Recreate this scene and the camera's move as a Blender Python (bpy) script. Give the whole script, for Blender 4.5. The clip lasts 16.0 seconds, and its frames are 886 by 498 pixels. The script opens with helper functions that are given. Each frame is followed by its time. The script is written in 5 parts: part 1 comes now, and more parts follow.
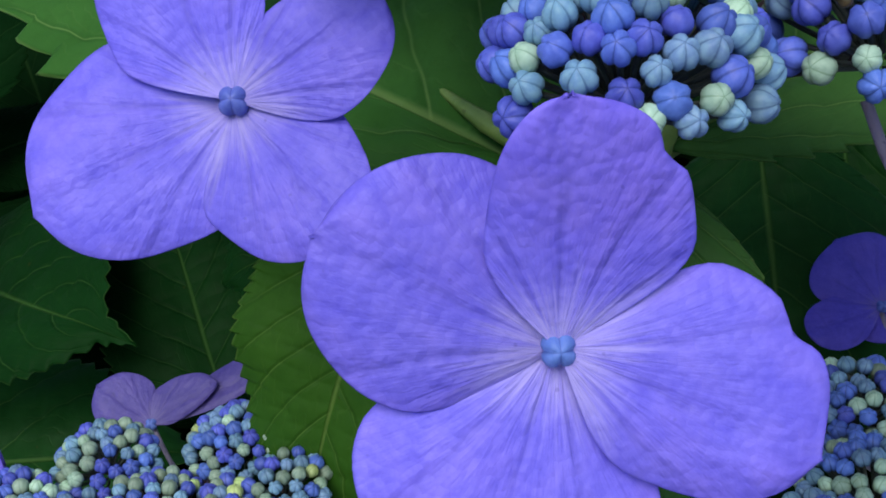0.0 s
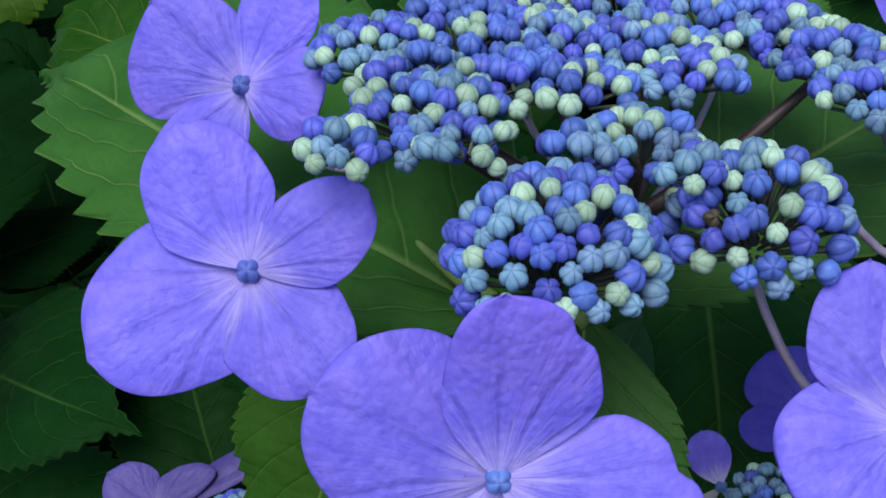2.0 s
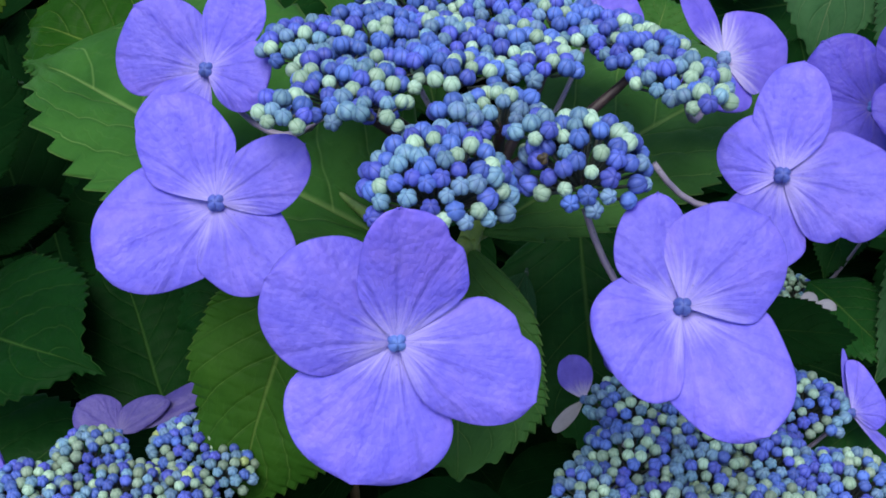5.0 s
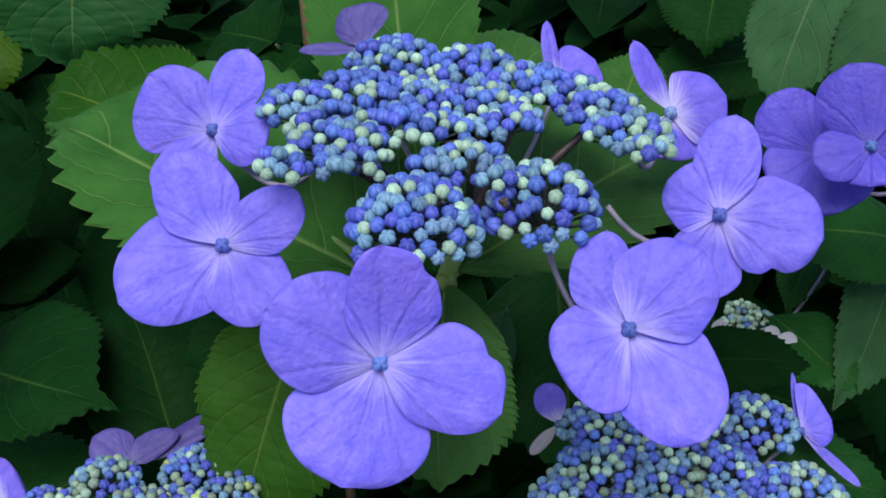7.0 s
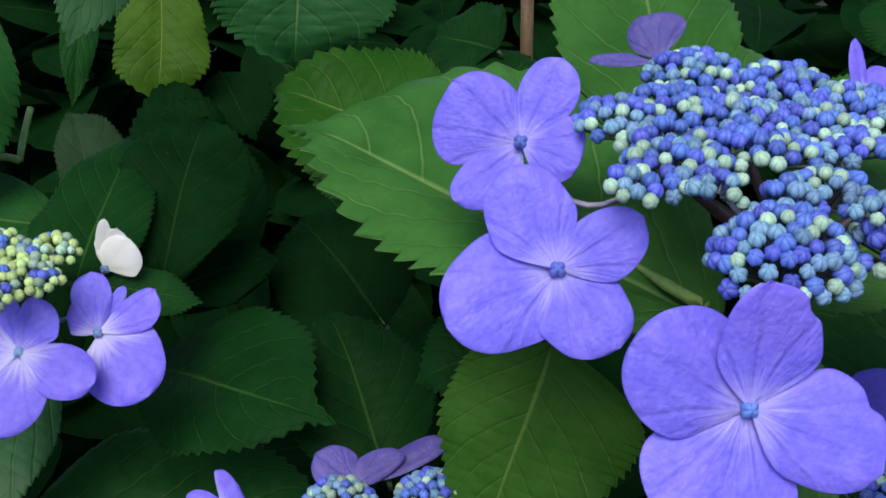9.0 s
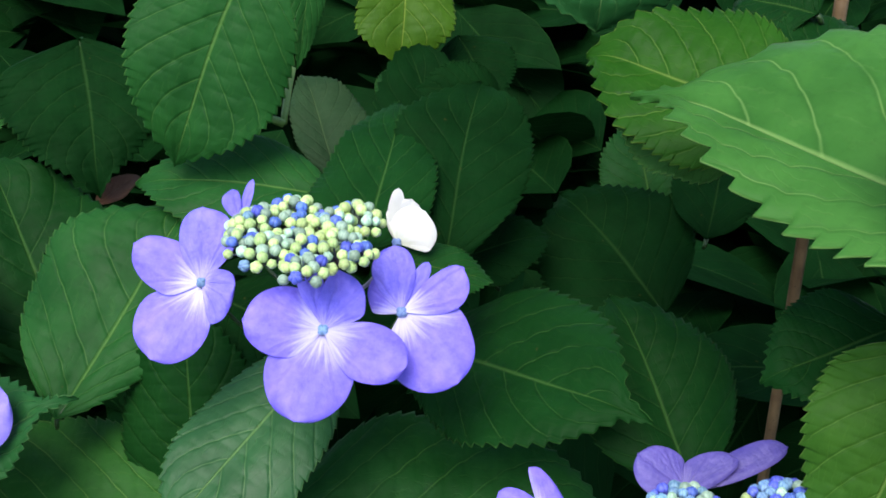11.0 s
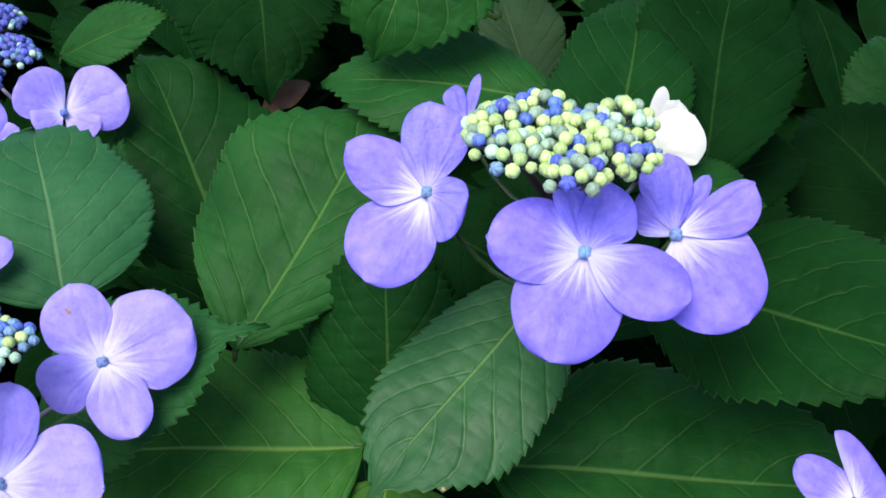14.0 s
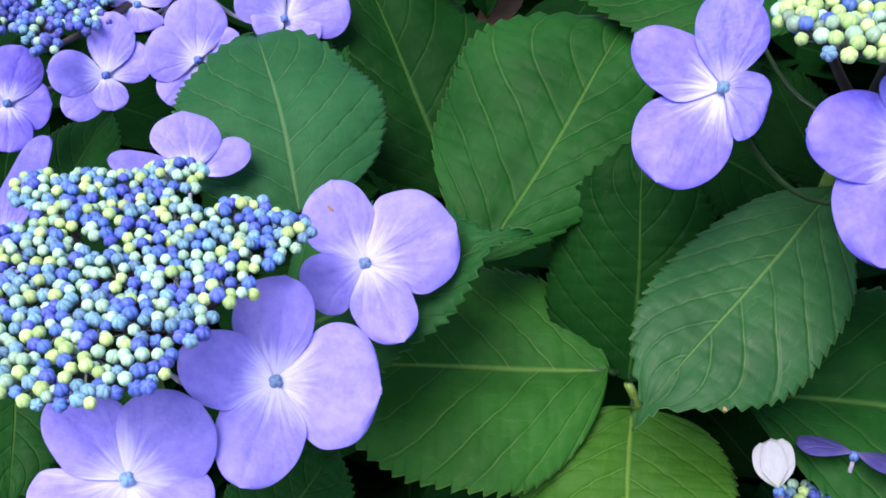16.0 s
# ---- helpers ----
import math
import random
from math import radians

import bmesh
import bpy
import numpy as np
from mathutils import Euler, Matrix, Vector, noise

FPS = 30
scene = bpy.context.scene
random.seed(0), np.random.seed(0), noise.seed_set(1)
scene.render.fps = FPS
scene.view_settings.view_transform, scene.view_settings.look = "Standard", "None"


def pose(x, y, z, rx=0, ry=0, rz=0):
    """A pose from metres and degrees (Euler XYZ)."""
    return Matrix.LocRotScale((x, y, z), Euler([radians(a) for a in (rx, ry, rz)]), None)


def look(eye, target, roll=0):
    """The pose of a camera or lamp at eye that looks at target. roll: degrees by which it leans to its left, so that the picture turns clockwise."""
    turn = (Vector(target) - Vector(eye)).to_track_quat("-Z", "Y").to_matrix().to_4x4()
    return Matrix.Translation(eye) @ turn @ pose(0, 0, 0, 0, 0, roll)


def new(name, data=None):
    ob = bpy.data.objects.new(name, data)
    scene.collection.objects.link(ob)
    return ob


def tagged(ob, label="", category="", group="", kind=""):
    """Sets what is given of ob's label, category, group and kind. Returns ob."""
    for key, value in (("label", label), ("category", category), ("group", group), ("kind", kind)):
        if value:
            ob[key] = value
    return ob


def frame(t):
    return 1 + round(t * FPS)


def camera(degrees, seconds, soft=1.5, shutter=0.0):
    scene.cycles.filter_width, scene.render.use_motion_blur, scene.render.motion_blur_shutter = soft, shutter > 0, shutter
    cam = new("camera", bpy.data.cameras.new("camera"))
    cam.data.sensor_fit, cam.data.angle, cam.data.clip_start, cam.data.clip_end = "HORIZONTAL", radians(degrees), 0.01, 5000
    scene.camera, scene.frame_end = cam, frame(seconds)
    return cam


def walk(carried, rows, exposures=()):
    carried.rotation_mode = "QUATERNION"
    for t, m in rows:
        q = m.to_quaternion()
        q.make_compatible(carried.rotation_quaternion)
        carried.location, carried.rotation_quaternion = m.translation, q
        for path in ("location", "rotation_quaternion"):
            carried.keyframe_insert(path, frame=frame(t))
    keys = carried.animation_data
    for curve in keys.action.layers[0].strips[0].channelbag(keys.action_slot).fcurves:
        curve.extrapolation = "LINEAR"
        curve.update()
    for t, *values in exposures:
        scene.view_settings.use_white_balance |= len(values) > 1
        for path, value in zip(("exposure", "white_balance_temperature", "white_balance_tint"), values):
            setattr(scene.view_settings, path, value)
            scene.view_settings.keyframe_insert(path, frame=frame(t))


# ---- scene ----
cam = camera(43.1, 16.0, 1.75)
PATH = [
    (0, (0.00850, -0.00364, 1.00983), (-0.08430, 1.60680, -0.17249), -2.975),
    (0.5, (0.00796, -0.00746, 1.01721), (-0.08798, 1.61819, -0.14385), -2.916),
    (1, (0.00913, -0.01281, 1.02477), (-0.07240, 1.63176, -0.11046), -2.340),
    (1.5, (0.01031, -0.01646, 1.03112), (-0.06434, 1.64481, -0.08001), -2.055),
    (2, (0.01245, -0.02350, 1.03781), (-0.05636, 1.65204, -0.05207), -1.659),
    (2.5, (0.01578, -0.03516, 1.04531), (-0.04982, 1.65768, -0.01769), -1.848),
    (3, (0.02023, -0.04219, 1.05155), (-0.03411, 1.66162, 0.00556), -1.679),
    (3.5, (0.01554, -0.04671, 1.05329), (-0.04225, 1.66299, 0.01715), -1.499),
    (4, (0.01736, -0.05507, 1.05290), (0.00402, 1.64803, 0.00444), -0.356),
    (4.5, (0.01641, -0.06868, 1.05694), (0.03516, 1.62473, -0.00702), 0.132),
    (4.7, (0.01577, -0.07361, 1.05788), (0.07483, 1.61066, -0.01905), 1.140),
    (6.8, (0.02065, -0.10702, 1.06882), (0.08341, 1.61460, 0.05290), -0.103),
    (7, (0.02002, -0.10854, 1.07184), (0.08472, 1.62375, 0.07436), 0.011),
    (7.5, (0.01754, -0.11078, 1.07540), (0.07089, 1.63127, 0.09438), -0.066),
    (8, (0.01089, -0.10862, 1.07417), (0.04346, 1.63471, 0.09451), 0.038),
    (8.5, (-0.00947, -0.10100, 1.07086), (-0.02240, 1.64229, 0.09067), 0.135),
    (9, (-0.03749, -0.08988, 1.06521), (-0.08713, 1.64948, 0.07923), 0.863),
    (9.5, (-0.05955, -0.08364, 1.06015), (-0.14731, 1.64991, 0.06662), 1.461),
    (10, (-0.06977, -0.07892, 1.05468), (-0.21250, 1.64364, 0.04849), 0.540),
    (10.2, (-0.07612, -0.07831, 1.05463), (-0.25022, 1.64262, 0.05060), 0.208),
    (12.3, (-0.14971, -0.03207, 1.02217), (-0.37818, 1.62354, -0.07636), 0.206),
    (12.5, (-0.14928, -0.02778, 1.01614), (-0.39349, 1.61942, -0.09159), 0.321),
    (13, (-0.14899, -0.02107, 1.00573), (-0.44015, 1.61034, -0.11398), -0.260),
    (13.5, (-0.15533, -0.02137, 1.00653), (-0.45754, 1.62174, -0.09295), 0.056),
    (14, (-0.16696, -0.02930, 1.00814), (-0.49345, 1.61372, -0.08451), -0.225),
    (14.5, (-0.17677, -0.03367, 1.00627), (-0.53496, 1.60182, -0.08775), -0.976),
    (15, (-0.19198, -0.03602, 1.00232), (-0.58495, 1.58985, -0.09410), -0.898),
    (15.5, (-0.20391, -0.03346, 0.99086), (-0.62310, 1.57249, -0.12503), -1.206),
    (16, (-0.21945, -0.03569, 0.98322), (-0.65991, 1.55494, -0.14634), -1.076),
]
EXPOSURES = [(0, 0.42), (3.5, 0.6), (7.5, 0.62), (9.0, 0.7), (9.5, 0.98), (10.0, 1.36), (12.5, 1.44), (14.5, 1.38), (16, 1.44)]
walk(cam, [(t, look(eye, target, roll)) for t, eye, target, roll in PATH], EXPOSURES)

from mathutils.bvhtree import BVHTree

# ---- light ----
world = bpy.data.worlds.new("overcast_sky")
scene.world = world
world.use_nodes = True
wn = world.node_tree.nodes
sky = wn.new("ShaderNodeTexSky")
sky.sky_type = "NISHITA"
sky.sun_disc = False
sky.sun_elevation, sky.sun_rotation = radians(60), radians(198)
world.node_tree.links.new(sky.outputs[0], wn["Background"].inputs[0])
wn["Background"].inputs[1].default_value = 0.1

sun_data = bpy.data.lights.new("sun", "SUN")
sun_data.energy, sun_data.angle, sun_data.color = 1.95, radians(38), (1.0, 0.96, 0.9)
sun = new("sun", sun_data)
sun.matrix_world = look((-0.45, -1.15, 3.2), (0.0, 0.2, 0.8))
scene.view_settings.exposure = 0.0


# ---- materials ----
class Nodes:
    """A small wrapper that adds and wires the nodes of one material."""

    def __init__(self, name):
        self.material = bpy.data.materials.new(name)
        self.material.use_nodes = True
        self.tree = self.material.node_tree
        self.shader = self.tree.nodes["Principled BSDF"]
        self.out = self.tree.nodes["Material Output"]

    def put(self, socket, value):
        if isinstance(value, bpy.types.NodeSocket):
            self.tree.links.new(value, socket)
        elif value is not None:
            socket.default_value = value

    def math(self, op, a, b=None, c=None, clamp=False):
        node = self.tree.nodes.new("ShaderNodeMath")
        node.operation, node.use_clamp = op, clamp
        for socket, value in zip(node.inputs, (a, b, c)):
            self.put(socket, value)
        return node.outputs[0]

    def noise(self, scale, detail=3.0, rough=0.55, vector=None):
        node = self.tree.nodes.new("ShaderNodeTexNoise")
        node.inputs["Scale"].default_value, node.inputs["Detail"].default_value = scale, detail
        node.inputs["Roughness"].default_value = rough
        self.put(node.inputs["Vector"], vector or self.place())
        return node.outputs["Fac"]

    def place(self):
        return self.tree.nodes.new("ShaderNodeTexCoord").outputs["Object"]

    def uv(self):
        split = self.tree.nodes.new("ShaderNodeSeparateXYZ")
        self.put(split.inputs[0], self.tree.nodes.new("ShaderNodeTexCoord").outputs["UV"])
        return split.outputs[0], split.outputs[1]

    def fan_vector(self, fan, along):
        node = self.tree.nodes.new("ShaderNodeCombineXYZ")
        self.put(node.inputs[0], self.math("MULTIPLY", fan, 9.0))
        self.put(node.inputs[1], self.math("MULTIPLY", along, 2.5))
        self.put(node.inputs[2], self.math("MULTIPLY", self.chance(), 40.0))
        return node.outputs[0]

    def step(self, value, low, high, to_low=0.0, to_high=1.0):
        node = self.tree.nodes.new("ShaderNodeMapRange")
        node.interpolation_type = "SMOOTHSTEP"
        for socket, number in zip(node.inputs, (value, low, high, to_low, to_high)):
            self.put(socket, number)
        return node.outputs[0]

    def mix(self, amount, a, b, kind="MIX"):
        node = self.tree.nodes.new("ShaderNodeMix")
        node.data_type, node.blend_type = "RGBA", kind
        self.put(node.inputs[0], amount)
        self.put(node.inputs[6], a)
        self.put(node.inputs[7], b)
        return node.outputs[2]

    def chance(self):
        return self.tree.nodes.new("ShaderNodeObjectInfo").outputs["Random"]

    def island(self):
        return self.tree.nodes.new("ShaderNodeNewGeometry").outputs["Random Per Island"]

    def bump(self, height, strength, distance):
        node = self.tree.nodes.new("ShaderNodeBump")
        node.inputs["Strength"].default_value, node.inputs["Distance"].default_value = strength, distance
        self.put(node.inputs["Height"], height)
        self.put(self.shader.inputs["Normal"], node.outputs[0])
        return node.outputs[0]

    def finish(self, color, rough, through_light=0.0, through_color=None, specular=0.5):
        self.put(self.shader.inputs["Base Color"], color)
        self.put(self.shader.inputs["Roughness"], rough)
        self.shader.inputs["Specular IOR Level"].default_value = specular
        if through_light:
            thin = self.tree.nodes.new("ShaderNodeBsdfTranslucent")
            self.put(thin.inputs["Color"], through_color or color)
            both = self.tree.nodes.new("ShaderNodeMixShader")
            both.inputs[0].default_value = through_light
            self.put(both.inputs[1], self.shader.outputs[0])
            self.put(both.inputs[2], thin.outputs[0])
            self.put(self.out.inputs[0], both.outputs[0])
        return self.material


def rgb(r, g, b):
    return (r, g, b, 1.0)


def sepal_material(name, deep, pale, heart, heart_reach, blush, vein=0.3, relief_share=1.0):
    """A papery hydrangea sepal: fine veins that fan out from the claw and branch, soft mottling, streaky pale heart."""
    n = Nodes(name)
    along, across = n.uv()
    side = n.math("SUBTRACT", across, 0.5)
    split = n.tree.nodes.new("ShaderNodeSeparateXYZ")
    n.put(split.inputs[0], n.place())
    angle = n.math("ARCTAN2", split.outputs[0], n.math("ADD", split.outputs[1], 0.0006))
    fan = n.math("MULTIPLY", angle, n.math("SUBTRACT", 1.15, n.math("MULTIPLY", along, 0.3)))
    wob = n.math("MULTIPLY", n.math("SUBTRACT", n.noise(170, 3, 0.6), 0.5), n.math("MULTIPLY", along, 0.42))
    warped = n.math("ADD", fan, wob)
    main = n.math("ABSOLUTE", n.math("SINE", n.math("MULTIPLY", warped, 6.6)))
    fine = n.math("ABSOLUTE", n.math("SINE", n.math("ADD", n.math("MULTIPLY", warped, 19.0), n.math("MULTIPLY", n.noise(240, 3), 3.0))))
    line = n.math("MULTIPLY", n.step(main, 0.0, 0.38, 1.0, 0.0), n.step(along, 0.04, 0.25))
    line = n.math("MULTIPLY", line, n.step(n.noise(130, 3), 0.34, 0.6))
    groove = n.math("MULTIPLY", n.step(main, 0.0, 0.55, 1.0, 0.0), n.step(along, 0.05, 0.3))
    twig = n.math("MULTIPLY", n.step(fine, 0.0, 0.3, 1.0, 0.0), n.math("MULTIPLY", n.step(along, 0.2, 0.5), n.step(n.noise(210, 3), 0.42, 0.66)))
    dark = n.math("MAXIMUM", line, n.math("MULTIPLY", twig, 0.3))
    cells = n.tree.nodes.new("ShaderNodeTexVoronoi")
    cells.inputs["Scale"].default_value = 760
    n.put(cells.inputs["Vector"], n.place())
    mottle = n.noise(240, 6, 0.7)
    colour = n.mix(n.step(mottle, 0.2, 0.8), deep, pale)
    colour = n.mix(n.math("MULTIPLY", n.step(n.noise(60, 3), 0.45, 0.75), 0.4), colour, blush)
    colour = n.mix(n.math("MULTIPLY", dark, vein * 0.7), colour, [c * 0.62 for c in deep[:3]] + [1])
    streak = n.noise(1.0, 4, 0.6, n.fan_vector(fan, along))
    near = n.step(n.math("ADD", along, n.math("MULTIPLY", n.math("SUBTRACT", streak, 0.5), 0.5)), 0.0, heart_reach, 1.0, 0.0)
    colour = n.mix(n.math("MULTIPLY", near, 0.72), colour, heart)
    colour = n.mix(n.math("MULTIPLY", n.step(n.noise(700, 1), 0.76, 0.82), 0.3), colour, [c * 0.5 for c in deep[:3]] + [1])
    # Darker margin stands in for the thin shadow line between overlapping sepals.
    rim = n.math("MAXIMUM", n.step(n.math("ABSOLUTE", side), 0.48, 0.5), n.step(along, 0.985, 1.0))
    colour = n.mix(n.math("MULTIPLY", rim, vein * 1.2), colour, [c * 0.75 for c in deep[:3]] + [1])
    vary = n.math("MULTIPLY", n.step(n.chance(), 0.0, 1.0, 0.9, 1.08), n.step(n.noise(34, 2), 0.25, 0.75, 0.92, 1.08))
    tint = n.tree.nodes.new("ShaderNodeHueSaturation")
    n.put(tint.inputs["Value"], vary)
    n.put(tint.inputs["Color"], colour)
    colour = tint.outputs[0]
    relief = n.math("ADD", n.math("MULTIPLY", groove, -0.34), n.math("MULTIPLY", n.noise(1.7, 4, 0.55, n.fan_vector(fan, along)), 0.55))
    relief = n.math("ADD", relief, n.math("ADD", n.math("MULTIPLY", n.noise(420, 3), 0.36), n.math("MULTIPLY", cells.outputs["Distance"], -0.3)))
    n.bump(relief, 0.62 * relief_share, 0.0008)
    return n.finish(colour, 0.5, 0.2, specular=0.35)


def leaf_material(name, deep, fresh, rib, gloss, sheen=0.08):
    """A serrate leaf blade: pale midrib, sunken arching side veins, ladder veins and pucker between them, blotches."""
    n = Nodes(name)
    along, across = n.uv()
    side = n.math("MULTIPLY", n.math("ABSOLUTE", n.math("SUBTRACT", across, 0.5)), 2.0)
    hand = n.math("MULTIPLY", n.math("GREATER_THAN", across, 0.5), 0.35)
    reach = n.math("MULTIPLY", n.math("POWER", side, 1.1), 0.36)
    phase = n.math("ADD", n.math("MULTIPLY", n.math("SUBTRACT", along, reach), 7.0), hand)
    phase = n.math("ADD", phase, n.math("MULTIPLY", n.math("SUBTRACT", n.noise(45, 2), 0.5), 0.35))
    off = n.math("ABSOLUTE", n.math("SUBTRACT", n.math("FRACT", phase), 0.5))
    calm = n.step(along, 0.82, 0.97, 1.0, 0.0)
    laterals = n.math("MULTIPLY", n.math("MULTIPLY", n.step(off, 0.0, 0.035, 1.0, 0.0), calm), n.step(side, 0.8, 1.0, 1.0, 0.0))
    valley = n.math("MULTIPLY", n.step(off, 0.0, 0.13, 1.0, 0.0), calm)
    midrib = n.step(side, 0.004, n.math("ADD", n.math("MULTIPLY", n.math("SUBTRACT", 1.0, along), 0.03), 0.016), 1.0, 0.0)
    rungs = n.math("ADD", n.math("MULTIPLY", side, 9.0), n.math("MULTIPLY", n.noise(120, 3), 2.6))
    rung = n.step(n.math("ABSOLUTE", n.math("SUBTRACT", n.math("FRACT", rungs), 0.5)), 0.0, 0.14, 1.0, 0.0)
    rung = n.math("MULTIPLY", rung, n.step(n.noise(160, 2), 0.4, 0.62))
    cells = n.tree.nodes.new("ShaderNodeTexVoronoi")
    cells.inputs["Scale"].default_value = 330
    n.put(cells.inputs["Vector"], n.place())
    colour = n.mix(n.step(n.noise(38, 4), 0.3, 0.7), deep, fresh)
    colour = n.mix(n.math("MULTIPLY", n.step(n.noise(14, 2), 0.5, 0.8), 0.35), colour, [c * 0.65 for c in deep[:3]] + [1])
    colour = n.mix(n.math("MULTIPLY", n.step(n.noise(420, 4, 0.7), 0.45, 0.75), 0.22), colour, [c * 0.6 for c in deep[:3]] + [1])
    # Side-vein valleys are darkened: the shade in the grooves is painted in.
    colour = n.mix(n.math("MULTIPLY", n.math("SUBTRACT", valley, laterals), 0.24), colour, [c * 0.55 for c in deep[:3]] + [1])
    colour = n.mix(n.math("MULTIPLY", n.math("MULTIPLY", laterals, n.step(n.noise(60, 2), 0.2, 0.6)), 0.34), colour, rib)
    colour = n.mix(n.math("MULTIPLY", rung, 0.05), colour, rib)
    colour = n.mix(n.math("MULTIPLY", midrib, 0.5), colour, rib)
    colour = n.mix(n.math("MULTIPLY", n.step(side, 0.975, 1.0), 0.3), colour, rib)
    colour = n.mix(n.math("MULTIPLY", n.step(n.noise(260, 1), 0.79, 0.84), 0.4), colour, rgb(0.05, 0.05, 0.012))
    tint = n.tree.nodes.new("ShaderNodeHueSaturation")
    n.put(tint.inputs["Value"], n.step(n.chance(), 0.0, 1.0, 0.88, 1.1))
    n.put(tint.inputs["Color"], colour)
    colour = tint.outputs[0]
    height = n.math("ADD", n.math("MULTIPLY", valley, -0.24), n.math("MULTIPLY", midrib, -0.5))
    height = n.math("ADD", height, n.math("ADD", n.math("MULTIPLY", rung, -0.07), n.math("MULTIPLY", cells.outputs["Distance"], -0.10)))
    height = n.math("ADD", height, n.math("MULTIPLY", n.noise(200, 3), 0.22))
    n.bump(height, 0.7, 0.0011)
    return n.finish(colour, n.step(n.noise(90, 3), 0.2, 0.8, gloss + 0.0, gloss + 0.16), 0.16, specular=sheen)


def bud_material(name, crown, flank, crease):
    """A closed flower bud: creases between the lobes, darker in them and down the flanks."""
    n = Nodes(name)
    along, across = n.uv()
    colour = n.mix(n.step(n.noise(700, 3), 0.3, 0.7), crown, flank)
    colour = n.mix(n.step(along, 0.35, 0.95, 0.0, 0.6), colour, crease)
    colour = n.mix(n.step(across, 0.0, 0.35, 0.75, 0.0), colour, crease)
    tint = n.tree.nodes.new("ShaderNodeHueSaturation")
    lot = n.math("FRACT", n.math("ADD", n.chance(), n.island()))
    n.put(tint.inputs["Value"], n.step(lot, 0.0, 1.0, 0.78, 1.2))
    n.put(tint.inputs["Hue"], n.step(n.math("FRACT", n.math("MULTIPLY", lot, 7.3)), 0.0, 1.0, 0.478, 0.501))
    n.put(tint.inputs["Color"], colour)
    n.bump(n.noise(1500, 2), 0.25, 0.0002)
    return n.finish(tint.outputs[0], 0.5, specular=0.35)


def stem_material(name, base, streak, scale=200):
    n = Nodes(name)
    colour = n.mix(n.step(n.noise(scale, 4), 0.3, 0.7), base, streak)
    colour = n.mix(n.math("MULTIPLY", n.step(n.noise(scale * 4, 1), 0.66, 0.72), 0.6), colour, [c * 0.4 for c in base[:3]] + [1])
    n.bump(n.noise(scale * 3, 3), 0.4, 0.0005)
    return n.finish(colour, 0.5)


SEPAL = {
    "blue": sepal_material("sepal_violet_blue", rgb(0.150, 0.124, 0.82), rgb(0.275, 0.232, 0.98), rgb(0.60, 0.53, 0.97), 0.36, rgb(0.31, 0.19, 0.76), 0.42, 1.1),
    "lilac": sepal_material("sepal_lilac_blue", rgb(0.23, 0.18, 0.78), rgb(0.37, 0.30, 0.94), rgb(0.88, 0.82, 0.98), 0.44, rgb(0.40, 0.30, 0.86), 0.1, 0.7),
    "violet": sepal_material("sepal_violet", rgb(0.135, 0.10, 0.70), rgb(0.245, 0.19, 0.90), rgb(0.86, 0.81, 0.98), 0.46, rgb(0.32, 0.21, 0.82), 0.1, 0.7),
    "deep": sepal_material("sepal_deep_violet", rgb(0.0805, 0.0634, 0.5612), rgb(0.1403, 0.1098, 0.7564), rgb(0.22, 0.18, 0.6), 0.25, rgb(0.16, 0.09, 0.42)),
    # Mauve, darkened further to paint in the shade over the low folded florets.
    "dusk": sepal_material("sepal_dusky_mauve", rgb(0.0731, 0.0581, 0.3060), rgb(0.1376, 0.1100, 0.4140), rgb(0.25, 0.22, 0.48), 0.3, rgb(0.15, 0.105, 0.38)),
    # Lilac-tinted white, dimmed so the closed bud's shade is in the colour.
    "ashen": sepal_material("sepal_lilac_white", rgb(0.38, 0.37, 0.44), rgb(0.48, 0.47, 0.54), rgb(0.4, 0.42, 0.34), 0.3, rgb(0.36, 0.33, 0.46), 0.05, 0.5),
    "white": sepal_material("sepal_cream_white", rgb(0.76, 0.76, 0.71), rgb(0.82, 0.82, 0.79), rgb(0.70, 0.74, 0.50), 0.35, rgb(0.76, 0.76, 0.80), 0.02, 0.4),
}
